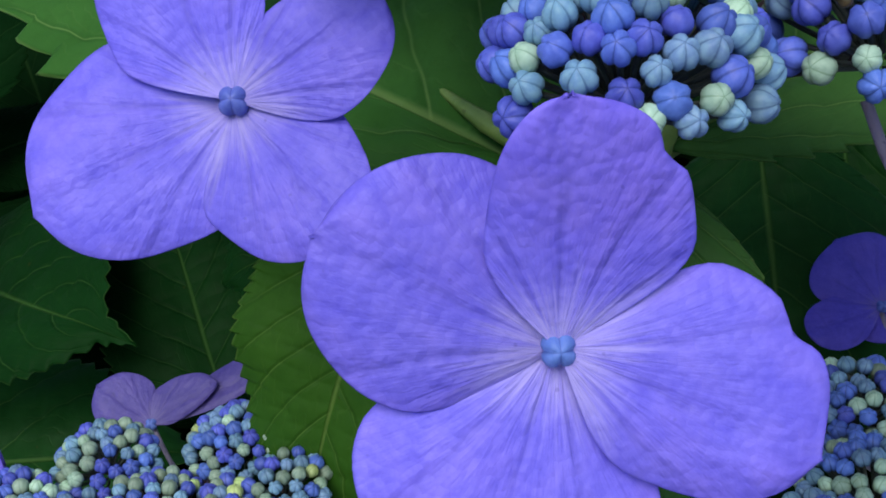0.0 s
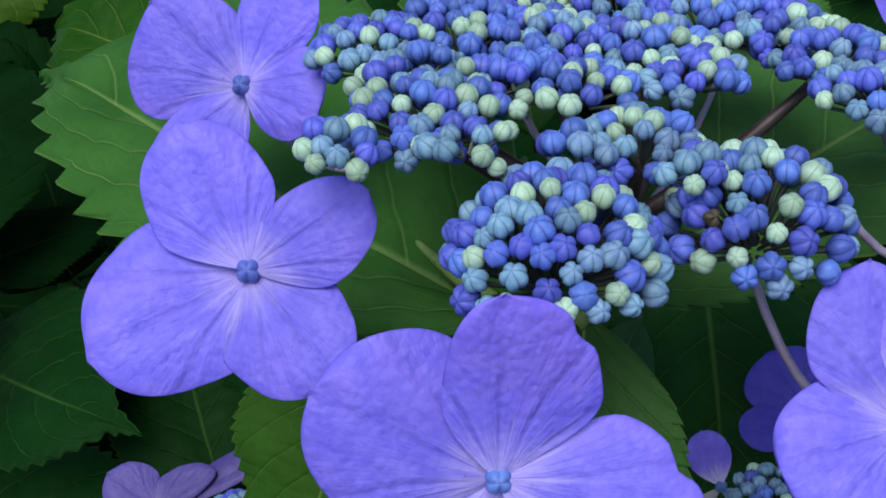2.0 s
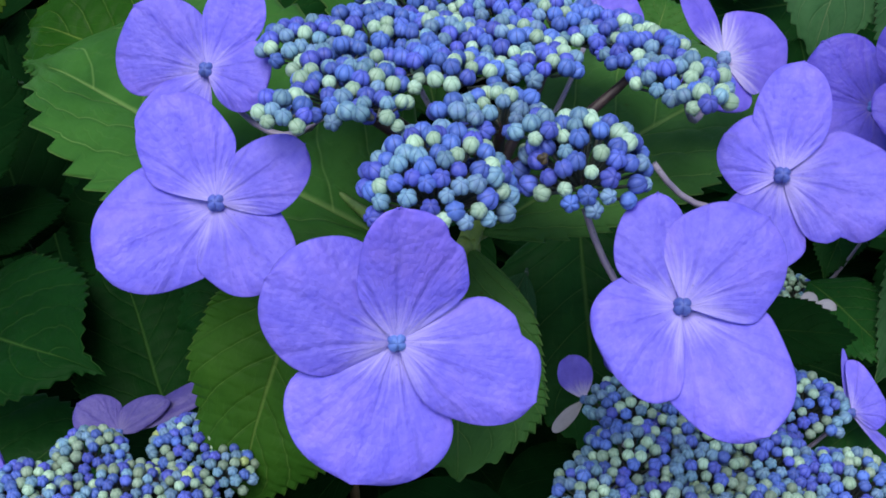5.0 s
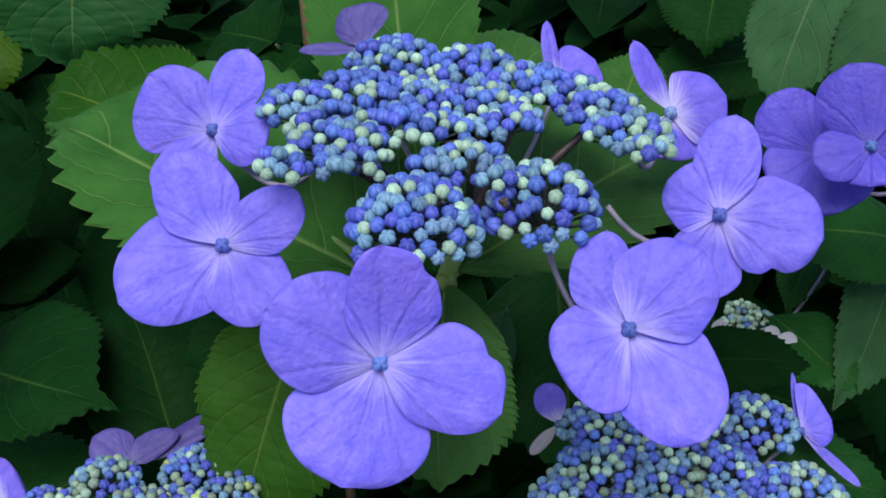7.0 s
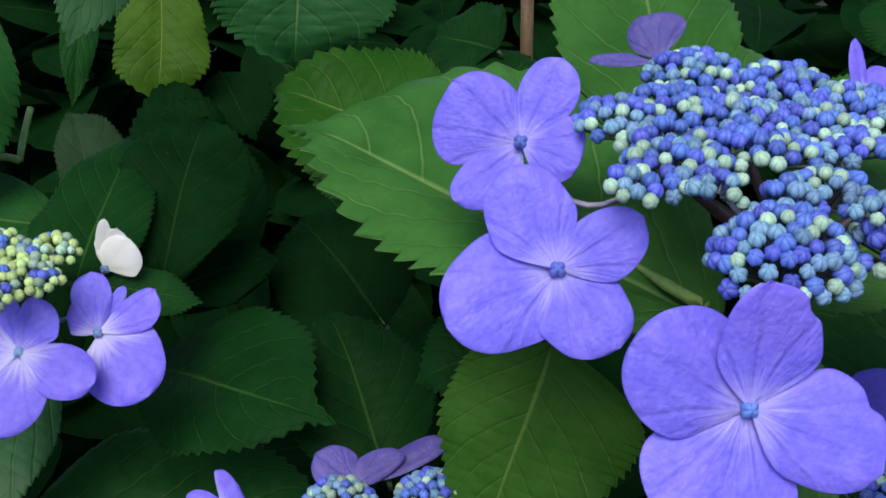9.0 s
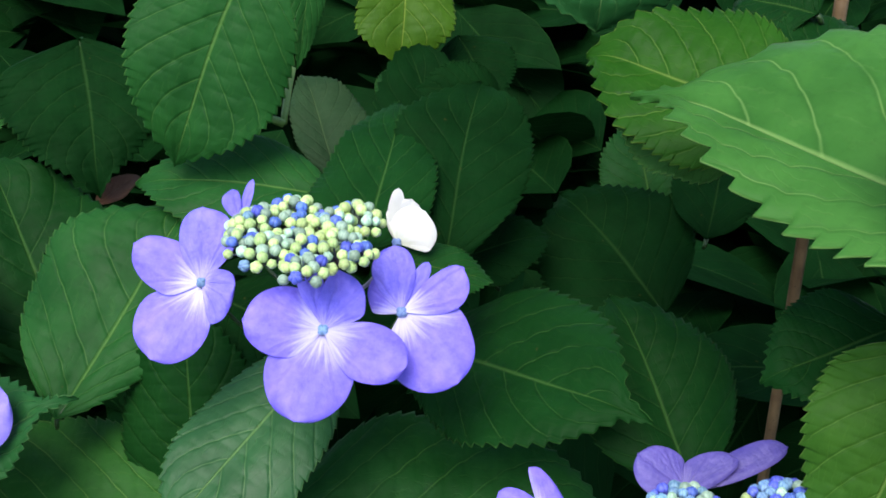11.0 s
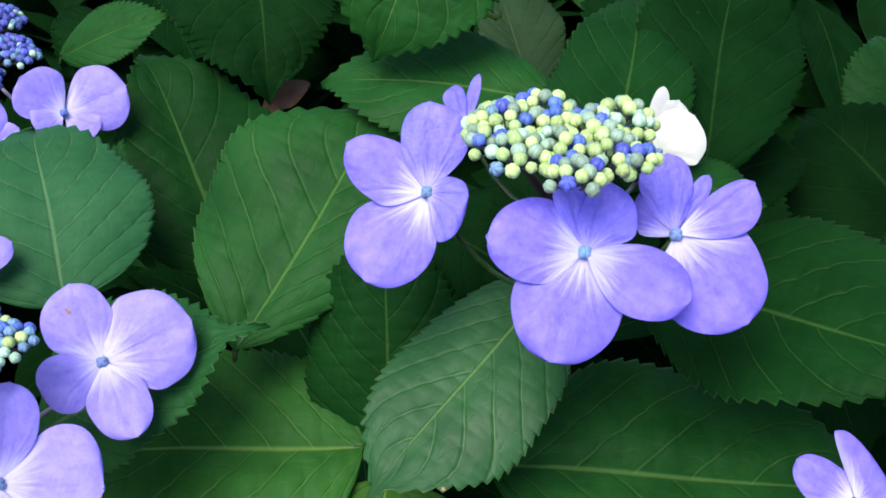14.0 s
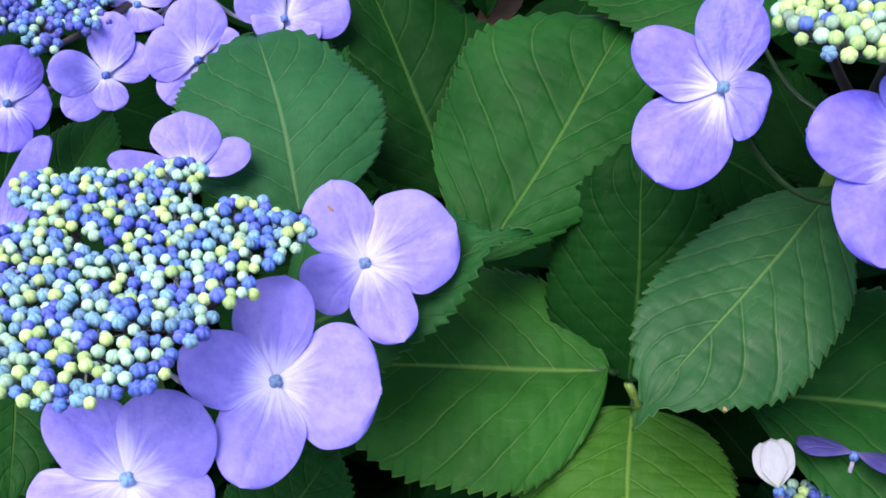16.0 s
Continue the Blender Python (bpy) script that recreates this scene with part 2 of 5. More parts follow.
LEAF = {
    "mid": leaf_material("leaf_green", rgb(0.0075, 0.0513, 0.0084), rgb(0.0141, 0.0799, 0.0142), rgb(0.10, 0.21, 0.045), 0.42),
    "light": leaf_material("leaf_fresh_green", rgb(0.0270, 0.1060, 0.0167), rgb(0.0460, 0.1520, 0.0266), rgb(0.21, 0.34, 0.10), 0.42),
    "lower": leaf_material("leaf_lower_green", rgb(0.0181, 0.0886, 0.0121), rgb(0.0315, 0.1318, 0.0206), rgb(0.19, 0.32, 0.07), 0.42),
    "jade": leaf_material("leaf_jade_green", rgb(0.017, 0.077, 0.022), rgb(0.029, 0.112, 0.034), rgb(0.17, 0.31, 0.09), 0.4, 0.2),
    # Darkened copy of the foliage green: shade on recessed leaves put into colour.
    "deep": leaf_material("leaf_shaded_green", rgb(0.0036, 0.0301, 0.0046), rgb(0.0063, 0.0442, 0.0074), rgb(0.055, 0.14, 0.03), 0.46, 0.05),
    # Near-black copy of the same green, with the shrub's inner shade painted in.
    "dark": leaf_material("leaf_deep_shade_green", rgb(0.0024, 0.0168, 0.0033), rgb(0.0040, 0.0269, 0.0054), rgb(0.024, 0.068, 0.016), 0.55, 0.02),
    "young": leaf_material("leaf_yellow_green", rgb(0.0230, 0.0847, 0.0081), rgb(0.0400, 0.1204, 0.0126), rgb(0.17, 0.28, 0.06), 0.42),
    "moss": leaf_material("leaf_moss_green", rgb(0.0107, 0.0560, 0.0032), rgb(0.0183, 0.0812, 0.0050), rgb(0.16, 0.26, 0.05), 0.42),
    "olive": leaf_material("leaf_olive_green", rgb(0.030, 0.082, 0.005), rgb(0.050, 0.115, 0.008), rgb(0.22, 0.30, 0.05), 0.42),
    "cool": leaf_material("leaf_blue_green", rgb(0.0117, 0.0684, 0.0161), rgb(0.0198, 0.0978, 0.0247), rgb(0.13, 0.25, 0.08), 0.42),
    "dry": leaf_material("leaf_dry_brown", rgb(0.16, 0.08, 0.05), rgb(0.26, 0.14, 0.09), rgb(0.30, 0.2, 0.12), 0.6),
    # Pale blue tint paints in the sky's sheen on one broad leaf.
    "skylit": leaf_material("leaf_skylit_blue_green", rgb(0.020, 0.096, 0.034), rgb(0.031, 0.130, 0.047), rgb(0.15, 0.28, 0.12), 0.45),
    "fresh": leaf_material("leaf_bright_green", rgb(0.038, 0.125, 0.025), rgb(0.063, 0.175, 0.040), rgb(0.22, 0.36, 0.10), 0.42),
    "grey": leaf_material("leaf_grey_green", rgb(0.0238, 0.0810, 0.0280), rgb(0.0385, 0.1196, 0.0420), rgb(0.18, 0.26, 0.12), 0.5),
    "faded": leaf_material("leaf_faded_green", rgb(0.016, 0.043, 0.014), rgb(0.026, 0.062, 0.022), rgb(0.08, 0.13, 0.05), 0.5, 0.1),
}
BUD = {
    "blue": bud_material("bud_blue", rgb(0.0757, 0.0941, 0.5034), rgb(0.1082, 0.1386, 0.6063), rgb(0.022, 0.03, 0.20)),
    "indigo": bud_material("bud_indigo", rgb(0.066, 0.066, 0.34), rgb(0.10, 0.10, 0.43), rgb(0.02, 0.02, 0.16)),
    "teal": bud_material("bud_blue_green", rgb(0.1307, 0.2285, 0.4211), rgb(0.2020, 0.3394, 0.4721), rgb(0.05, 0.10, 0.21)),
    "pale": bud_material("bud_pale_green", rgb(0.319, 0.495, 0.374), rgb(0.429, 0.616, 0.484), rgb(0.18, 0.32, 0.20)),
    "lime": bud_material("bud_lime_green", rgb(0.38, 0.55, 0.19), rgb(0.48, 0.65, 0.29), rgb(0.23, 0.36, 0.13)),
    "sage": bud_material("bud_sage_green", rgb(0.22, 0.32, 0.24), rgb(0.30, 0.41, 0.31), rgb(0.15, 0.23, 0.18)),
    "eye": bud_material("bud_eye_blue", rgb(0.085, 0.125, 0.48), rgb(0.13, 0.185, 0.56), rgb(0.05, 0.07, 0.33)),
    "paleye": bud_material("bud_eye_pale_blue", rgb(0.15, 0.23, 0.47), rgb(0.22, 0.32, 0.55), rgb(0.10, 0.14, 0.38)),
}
STALK_DARK = stem_material("stalk_purple_brown", rgb(0.030, 0.018, 0.022), rgb(0.058, 0.036, 0.038))
STALK_MAUVE = stem_material("stalk_mauve_grey", rgb(0.22, 0.19, 0.30), rgb(0.30, 0.27, 0.36))
STALK_DUSKY = stem_material("stalk_dusky_green", rgb(0.05, 0.065, 0.06), rgb(0.08, 0.10, 0.09))
STALK_LEAF = stem_material("stalk_leaf_green", rgb(0.012, 0.038, 0.008), rgb(0.02, 0.055, 0.012))
STALK_GREEN = stem_material("stalk_green", rgb(0.12, 0.22, 0.04), rgb(0.18, 0.28, 0.06))
BARK = stem_material("bark_brown", rgb(0.10, 0.062, 0.030), rgb(0.17, 0.11, 0.055), 120)
WITHERED = stem_material("withered_brown", rgb(0.025, 0.018, 0.01), rgb(0.09, 0.065, 0.03), 600)
RUSTY = stem_material("scar_rusty_brown", rgb(0.20, 0.09, 0.03), rgb(0.32, 0.17, 0.07), 500)
VIOLET_SCAR = stem_material("scar_dark_violet", rgb(0.10, 0.04, 0.36), rgb(0.15, 0.07, 0.46), 500)
soil = Nodes("soil")
SOIL = soil.finish(soil.mix(soil.step(soil.noise(9, 6), 0.3, 0.7), rgb(0.012, 0.009, 0.006), rgb(0.03, 0.022, 0.015)), 0.9)
soil.bump(soil.noise(40, 6), 0.8, 0.02)


# ---- builders ----
def mesh_of(name, verts, faces, material, uvs=None):
    """A smooth mesh; uvs are one pair for each vertex."""
    data = bpy.data.meshes.new(name)
    data.from_pydata([tuple(map(float, v)) for v in verts], [], faces)
    if uvs is not None:
        layer = data.uv_layers.new(name="UVMap")
        loops = np.empty(len(data.loops), dtype=np.int32)
        data.loops.foreach_get("vertex_index", loops)
        layer.data.foreach_set("uv", np.asarray(uvs, dtype=np.float32)[loops].ravel())
    data.polygons.foreach_set("use_smooth", [True] * len(data.polygons))
    data.materials.append(material)
    data.update()
    return data


def part(name, data, parent, m=None, label=""):
    """Links a mesh as ONE object under a thing or under a part; m is its pose within the parent."""
    ob = new(name, data)
    ob.parent = parent
    if m is not None:
        ob.matrix_basis = m
    return tagged(ob, label)


def grid_faces(rows, cols, start=0, flip=False):
    faces = []
    for i in range(rows - 1):
        for j in range(cols - 1):
            a = start + i * cols + j
            quad = (a, a + 1, a + cols + 1, a + cols)
            faces.append(quad[::-1] if flip else quad)
    return faces


def sheet(name, points, uvs, rows, cols, thick, material):
    """A thin leaf or sepal from a grid of points, with an underside and a closed rim."""
    p = np.asarray(points).reshape(rows, cols, 3)
    du, dv = np.gradient(p, axis=0), np.gradient(p, axis=1)
    normal = np.cross(dv, du)
    normal /= np.linalg.norm(normal, axis=2, keepdims=True) + 1e-12
    low = p - normal * thick
    verts = np.vstack([p.reshape(-1, 3), low.reshape(-1, 3)])
    k = rows * cols
    faces = grid_faces(rows, cols) + grid_faces(rows, cols, k, True)
    rim = [j for j in range(cols)] + [i * cols + cols - 1 for i in range(1, rows)]
    rim += [(rows - 1) * cols + j for j in range(cols - 2, -1, -1)] + [i * cols for i in range(rows - 2, 0, -1)]
    for a, b in zip(rim, rim[1:] + rim[:1]):
        faces.append((b, a, a + k, b + k))
    return mesh_of(name, verts, faces, material, np.vstack([uvs, uvs]))


def tube(name, path, radii, material, sides=8):
    """A round stalk along a path of points."""
    pts = [Vector(p) for p in path]
    verts, faces = [], []
    for i, p in enumerate(pts):
        ahead = (pts[min(i + 1, len(pts) - 1)] - pts[max(i - 1, 0)]).normalized()
        a = ahead.orthogonal().normalized()
        if i and abs(a.dot(last)) < 0.98:
            a = (last - ahead * last.dot(ahead)).normalized()
        last = a
        b = ahead.cross(a)
        r = radii[i] if isinstance(radii, (list, tuple)) else radii
        verts += [p + (a * math.cos(q) + b * math.sin(q)) * r for q in (2 * math.pi * s / sides for s in range(sides))]
    for i in range(len(pts) - 1):
        for s in range(sides):
            t = (s + 1) % sides
            faces.append((i * sides + s, i * sides + t, (i + 1) * sides + t, (i + 1) * sides + s))
    faces += [tuple(range(sides))[::-1], tuple(range((len(pts) - 1) * sides, len(pts) * sides))]
    return mesh_of(name, verts, faces, material)


def bend(a, b, sag, steps=6):
    """Points from a to b that bow by the vector sag in the middle."""
    a, b, sag = Vector(a), Vector(b), Vector(sag)
    return [a.lerp(b, i / steps) + sag * (4 * (i / steps) * (1 - i / steps)) for i in range(steps + 1)]


def axes(along, up):
    """A turn whose y axis runs along and whose z axis lies towards up."""
    y = Vector(along).normalized()
    x = y.cross(Vector(up)).normalized()
    return Matrix((x, y, x.cross(y))).transposed()


def leaf_half(u, peak, drip, heel=0.72):
    """The half width of a leaf along its length, 1 where it is widest, with a rounded base and a drawn-out tip."""
    rise = np.sin(math.pi / 2 * np.clip(u / peak, 0, 1) ** heel)
    fall = np.clip(1 - np.clip((u - peak) / (1 - 0.7 * drip - peak), 0, 1) ** 2, 0, 1) ** 0.8
    tail = np.where(u > peak, 0.14 * np.clip((1 - u) / max(drip, 0.02), 0, 1), 0)
    return np.maximum(np.where(u < peak, rise, fall), tail)


def leaf_blade(length, width, arch, fold, curl, rng, material, rows=181, cols=17, teeth=25, peak=0.42, lop=0.0, drip=0.06, heel=0.72, saw_size=1.0, skew=0.0):
    """A serrate ovate blade along +y from the origin, its upper face towards +z."""
    u, v = np.meshgrid(np.linspace(0, 1, rows), np.sin(np.linspace(-1, 1, cols) * math.pi / 2 * 0.92) / math.sin(math.pi / 2 * 0.92), indexing="ij")
    half = np.where(v > 0, leaf_half(u, peak + skew, drip, heel), leaf_half(u, peak - skew, drip, heel)) * width / 2
    half = np.where((u == 0) | (u == 1), 0.0002, half)
    slip = 0.5 * np.sin(u * 9 + rng.uniform(0, 6.28))
    saw = (u * teeth + slip + 0.4 * (v > 0)) % 1.0
    tooth = np.where(saw < 0.8, saw / 0.8, (1 - saw) / 0.2) - 0.5
    size = np.clip(np.minimum(u / 0.12, (1 - u) / 0.06), 0, 1) * (0.8 + 0.4 * np.sin(u * 23 + rng.uniform(0, 6.28)) ** 2)
    edge = np.abs(v) ** 8
    s = np.abs(v)
    x = v * half * (1 + lop * np.sign(v)) * (1 + 0.02 * np.sin(u * 14 + 2 * np.sign(v))) + np.sign(v) * edge * tooth * size * saw_size * 0.0015 * (width / 0.055)
    y = u * length + edge * (tooth + 0.3) * size * saw_size * 0.0010
    phase = (u - 0.36 * s**1.1) * 7.0 + 0.35 * (v > 0)
    quilt = np.abs(np.sin(math.pi * (phase + 0.5))) ** 0.8 * (1 - s**4) * np.clip(s * 4, 0, 1) * np.clip((0.97 - u) * 6, 0, 1)
    k, p = rng.uniform(1.5, 3.0), rng.uniform(0, 6.28)
    wave = np.sin(u * 6.28 * k + p + np.sign(v) * rng.uniform(0.5, 2.0)) * s**2
    z = arch * length * 4 * u * (1 - u) + fold * np.abs(x) * 0.9 + curl * x**2 / (width + 1e-6)
    z = z + quilt * width * 0.026 + wave * width * 0.03 - np.exp(-((s / 0.09) ** 2)) * width * 0.014
    z = z - 0.10 * width * np.clip((u - 0.8) / 0.2, 0, 1) ** 2
    x = x + np.sin(u * 3.1 + p) * 0.015 * length * u * (1 - u) * 4
    uvs = np.stack([u, (v + 1) / 2], -1).reshape(-1, 2)
    return sheet("leaf", np.stack([x, y, z], -1), uvs, rows, cols, 0.00035, material)


def leaf(shrub, base, tip, width, face, arch=0.03, fold=0.15, curl=-0.3, tone="mid", stalk=None, label="", peak=0.42, lop=0.0, drip=0.06, heel=0.72, saw_size=1.0, skew=0.0):
    """One hydrangea leaf of the shrub with its leaf stalk."""
    base, tip = Vector(base), Vector(tip)
    rng = random.Random(int(abs(base.x * 7919 + base.y * 104729 + tip.z * 1299709)))
    turn = axes(tip - base, face)
    data = leaf_blade((tip - base).length, width, arch, fold, curl, rng, LEAF[tone], peak=peak, lop=lop, drip=drip, heel=heel, saw_size=saw_size, teeth=round(25 / saw_size**0.5), skew=skew)
    blade = part("leaf", data, shrub, Matrix.Translation(base) @ turn.to_4x4(), label)
    end = Vector(stalk) - base if stalk else (base - tip).normalized() * 0.003 + Vector((0, 0.003, -0.003))
    end = turn.inverted() @ end
    root = Vector((0, -0.0005, -0.001))
    radii = [0.0009, 0.0014, 0.0016, 0.0017, 0.0018, 0.0018, 0.0019, 0.002] if stalk else [0.0007, 0.0009, 0.0009, 0.0009, 0.0008, 0.0007, 0.0006, 0.0005]
    path = [Vector((0, 0.012, -0.0012))] + bend(root, end, turn.inverted() @ Vector((0, 0, -0.004 if stalk else -0.001)))
    part("leaf_stalk", tube("leaf_stalk", path, radii, STALK_GREEN if stalk else STALK_LEAF), blade)
    return blade


def sepal_sheet(length, width, cup, rng, material, rows=34, cols=21, peak=0.56, lop=0.0, notch=None):
    """One sepal along +y from the origin: a wedge at the claw, a broad rounded blade with sunken veins and a soft rim."""
    u, v = np.meshgrid(0.5 - 0.5 * np.cos(np.pi * np.linspace(0, 1, rows)), np.sin(np.linspace(-1, 1, cols) * math.pi / 2), indexing="ij")
    rise = np.sin(math.pi / 2 * np.clip(u / peak, 0, 1))
    fall = np.clip(1 - np.clip((u - peak) / (1 - peak), 0, 1) ** 2.2, 0, 1) ** (1 / 2.2)
    p, q = rng.uniform(0, 6.28), rng.uniform(0, 6.28)
    half = width / 2 * np.where(u < peak, rise, fall) * (1 + 0.012 * np.sin(u * 13 + p * np.sign(v)))
    half = np.maximum(half, 0.0002)
    if notch:
        bite = u - notch[1]
        half = half * (1 - 0.15 * (v * notch[0] > 0) * np.where(bite < 0, np.exp(-((bite / 0.05) ** 2)), np.exp(-((bite / 0.10) ** 2))))
    x = v * half * (1 + lop * np.sign(v))
    s = np.abs(v)
    y = u * length * (1 + 0.012 * np.exp(-((v / 0.7) ** 2)) * u**4)
    angle = np.arctan2(x, y + 1e-6)
    ribs = np.exp(-((np.sin(angle * 3.3) / 0.22) ** 2)) * np.clip(u * 4, 0, 1) * np.clip((1 - u) * 3, 0, 1) * (1 - s**6)
    z = cup * length * u * (0.35 + 0.65 * u) + 0.035 * width * (1 - s**2) * np.sin(math.pi * u)
    z = z - 0.012 * width * ribs + np.sin(u * 7 + p + v * 2) * s**2 * width * 0.014 + np.sin(v * 5 + q + u * 3) * width * 0.006 * u
    z = z - 0.05 * width * s**3 * np.clip(u * 1.5, 0, 1) - 0.03 * length * np.clip((u - 0.8) / 0.2, 0, 1) ** 2
    uvs = np.stack([u, (v + 1) / 2], -1).reshape(-1, 2)
    return sheet("sepal", np.stack([x, y, z], -1), uvs, rows, cols, 0.00025, material)


def bud_mesh(name, radius, lobes, material, around=20, down=9, groove=0.2, tall=1.0):
    """A small closed bud: a lobed globe on +z with creases that meet at the crown."""
    verts, uvs, faces = [(0, 0, radius * tall * 0.93)], [(0.0, 0.0)], []
    for i in range(1, down):
        a = math.pi * 0.93 * i / (down - 1)
        for j in range(around):
            b = 2 * math.pi * j / around
            ridge = abs(math.sin(lobes * b / 2)) ** 0.6
            r = radius * (1 - groove * (1 - ridge) * min(1, 1.6 * math.sin(a) + 0.25))
            verts.append((r * math.sin(a) * math.cos(b), r * math.sin(a) * math.sin(b), r * tall * math.cos(a)))
            uvs.append((i / (down - 1), ridge))
    for j in range(around):
        faces.append((0, 1 + j, 1 + (j + 1) % around))
    for i in range(down - 2):
        for j in range(around):
            k = (j + 1) % around
            a = 1 + i * around
            faces.append((a + j, a + around + j, a + around + k, a + k))
    faces.append(tuple(1 + (down - 2) * around + j for j in range(around)))
    return mesh_of(name, verts, faces, material, uvs)


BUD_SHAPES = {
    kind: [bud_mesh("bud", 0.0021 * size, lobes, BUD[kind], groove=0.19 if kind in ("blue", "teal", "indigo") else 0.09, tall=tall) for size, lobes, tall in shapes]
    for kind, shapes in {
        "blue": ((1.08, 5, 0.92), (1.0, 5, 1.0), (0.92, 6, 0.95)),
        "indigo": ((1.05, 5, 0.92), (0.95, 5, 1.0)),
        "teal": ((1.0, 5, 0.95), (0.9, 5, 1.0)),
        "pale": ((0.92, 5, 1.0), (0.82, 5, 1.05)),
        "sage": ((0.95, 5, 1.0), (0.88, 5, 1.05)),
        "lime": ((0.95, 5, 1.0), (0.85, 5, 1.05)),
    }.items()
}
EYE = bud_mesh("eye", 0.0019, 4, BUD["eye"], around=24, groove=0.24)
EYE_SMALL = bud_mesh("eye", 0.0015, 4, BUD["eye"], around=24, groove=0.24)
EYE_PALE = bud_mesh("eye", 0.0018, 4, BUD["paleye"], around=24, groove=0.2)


def flower_head(label, place):
    """An Empty for one lacecap flower head, at the top of its stem."""
    head = new("hydrangea_flower_head")
    head.location = place
    return tagged(head, label, "flower head", "lacecap flower heads")


def floret(head, centre, face, sepals, tone="blue", foot=None, small=False, label="", tones=(), stalk=None):
    """A sterile floret: the eye in the middle, its sepals (turn, length, width, cup, lift, widest point, lopsidedness, notch) and its stalk."""
    at = Vector(centre) - head.location
    face = Vector(face).normalized()
    turn = axes(Vector((0, 0, 1)) - face * face.z if abs(face.z) < 0.95 else Vector((0, 1, 0)) - face * face.y, face)
    eye = part("floret", EYE_SMALL if small else EYE_PALE if tone in ("violet", "lilac", "white") else EYE, head, Matrix.Translation(at) @ turn.to_4x4(), label)
    for i, (angle, length, width, cup, lift, *shape) in enumerate(sepals):
        rng = random.Random(int(abs(angle * 31 + length * 1e5 + width * 7e5)))
        peak, lop, *notch = shape or (0.56, 0.0)
        data = sepal_sheet(length, width, cup, rng, SEPAL[tones[i] if tones else tone], peak=peak, lop=lop, notch=notch)
        m = Matrix.Translation((0, 0, -0.0018 + lift)) @ Matrix.Rotation(radians(angle), 4, "Z") @ Matrix.Rotation(radians(rng.uniform(-3, 3)), 4, "Y")
        part("sepal", data, eye, m)
    end = (Vector(foot) if foot else head.location + Vector((0, 0, -0.004))) - Vector(centre)
    end = turn.inverted() @ end
    path = bend((0, 0, -0.0015), end, turn.inverted() @ Vector((0, 0, -0.009)), 8)
    part("stalk", tube("stalk", path, [0.0006] * 3 + [0.0007] * 6, stalk or STALK_MAUVE), eye)
    return eye


BUDS_OF = {}


def joined(made):
    """One mesh out of many small ones, each at its own pose."""
    verts, faces, uvs, slots, mats = [], [], [], [], []
    for data, m in made:
        k = len(verts)
        verts += [m @ v.co for v in data.vertices]
        mat = data.materials[0]
        if mat not in mats:
            mats.append(mat)
        layer = data.uv_layers[0].data
        for poly in data.polygons:
            faces.append(tuple(k + i for i in poly.vertices))
            slots.append(mats.index(mat))
            uvs += [tuple(layer[i].uv) for i in poly.loop_indices]
    mesh = mesh_of("bud_mass", verts, faces, mats[0])
    for mat in mats[1:]:
        mesh.materials.append(mat)
    mesh.polygons.foreach_set("material_index", slots)
    mesh.uv_layers.new(name="UVMap").data.foreach_set("uv", np.asarray(uvs, dtype=np.float32).ravel())
    return mesh


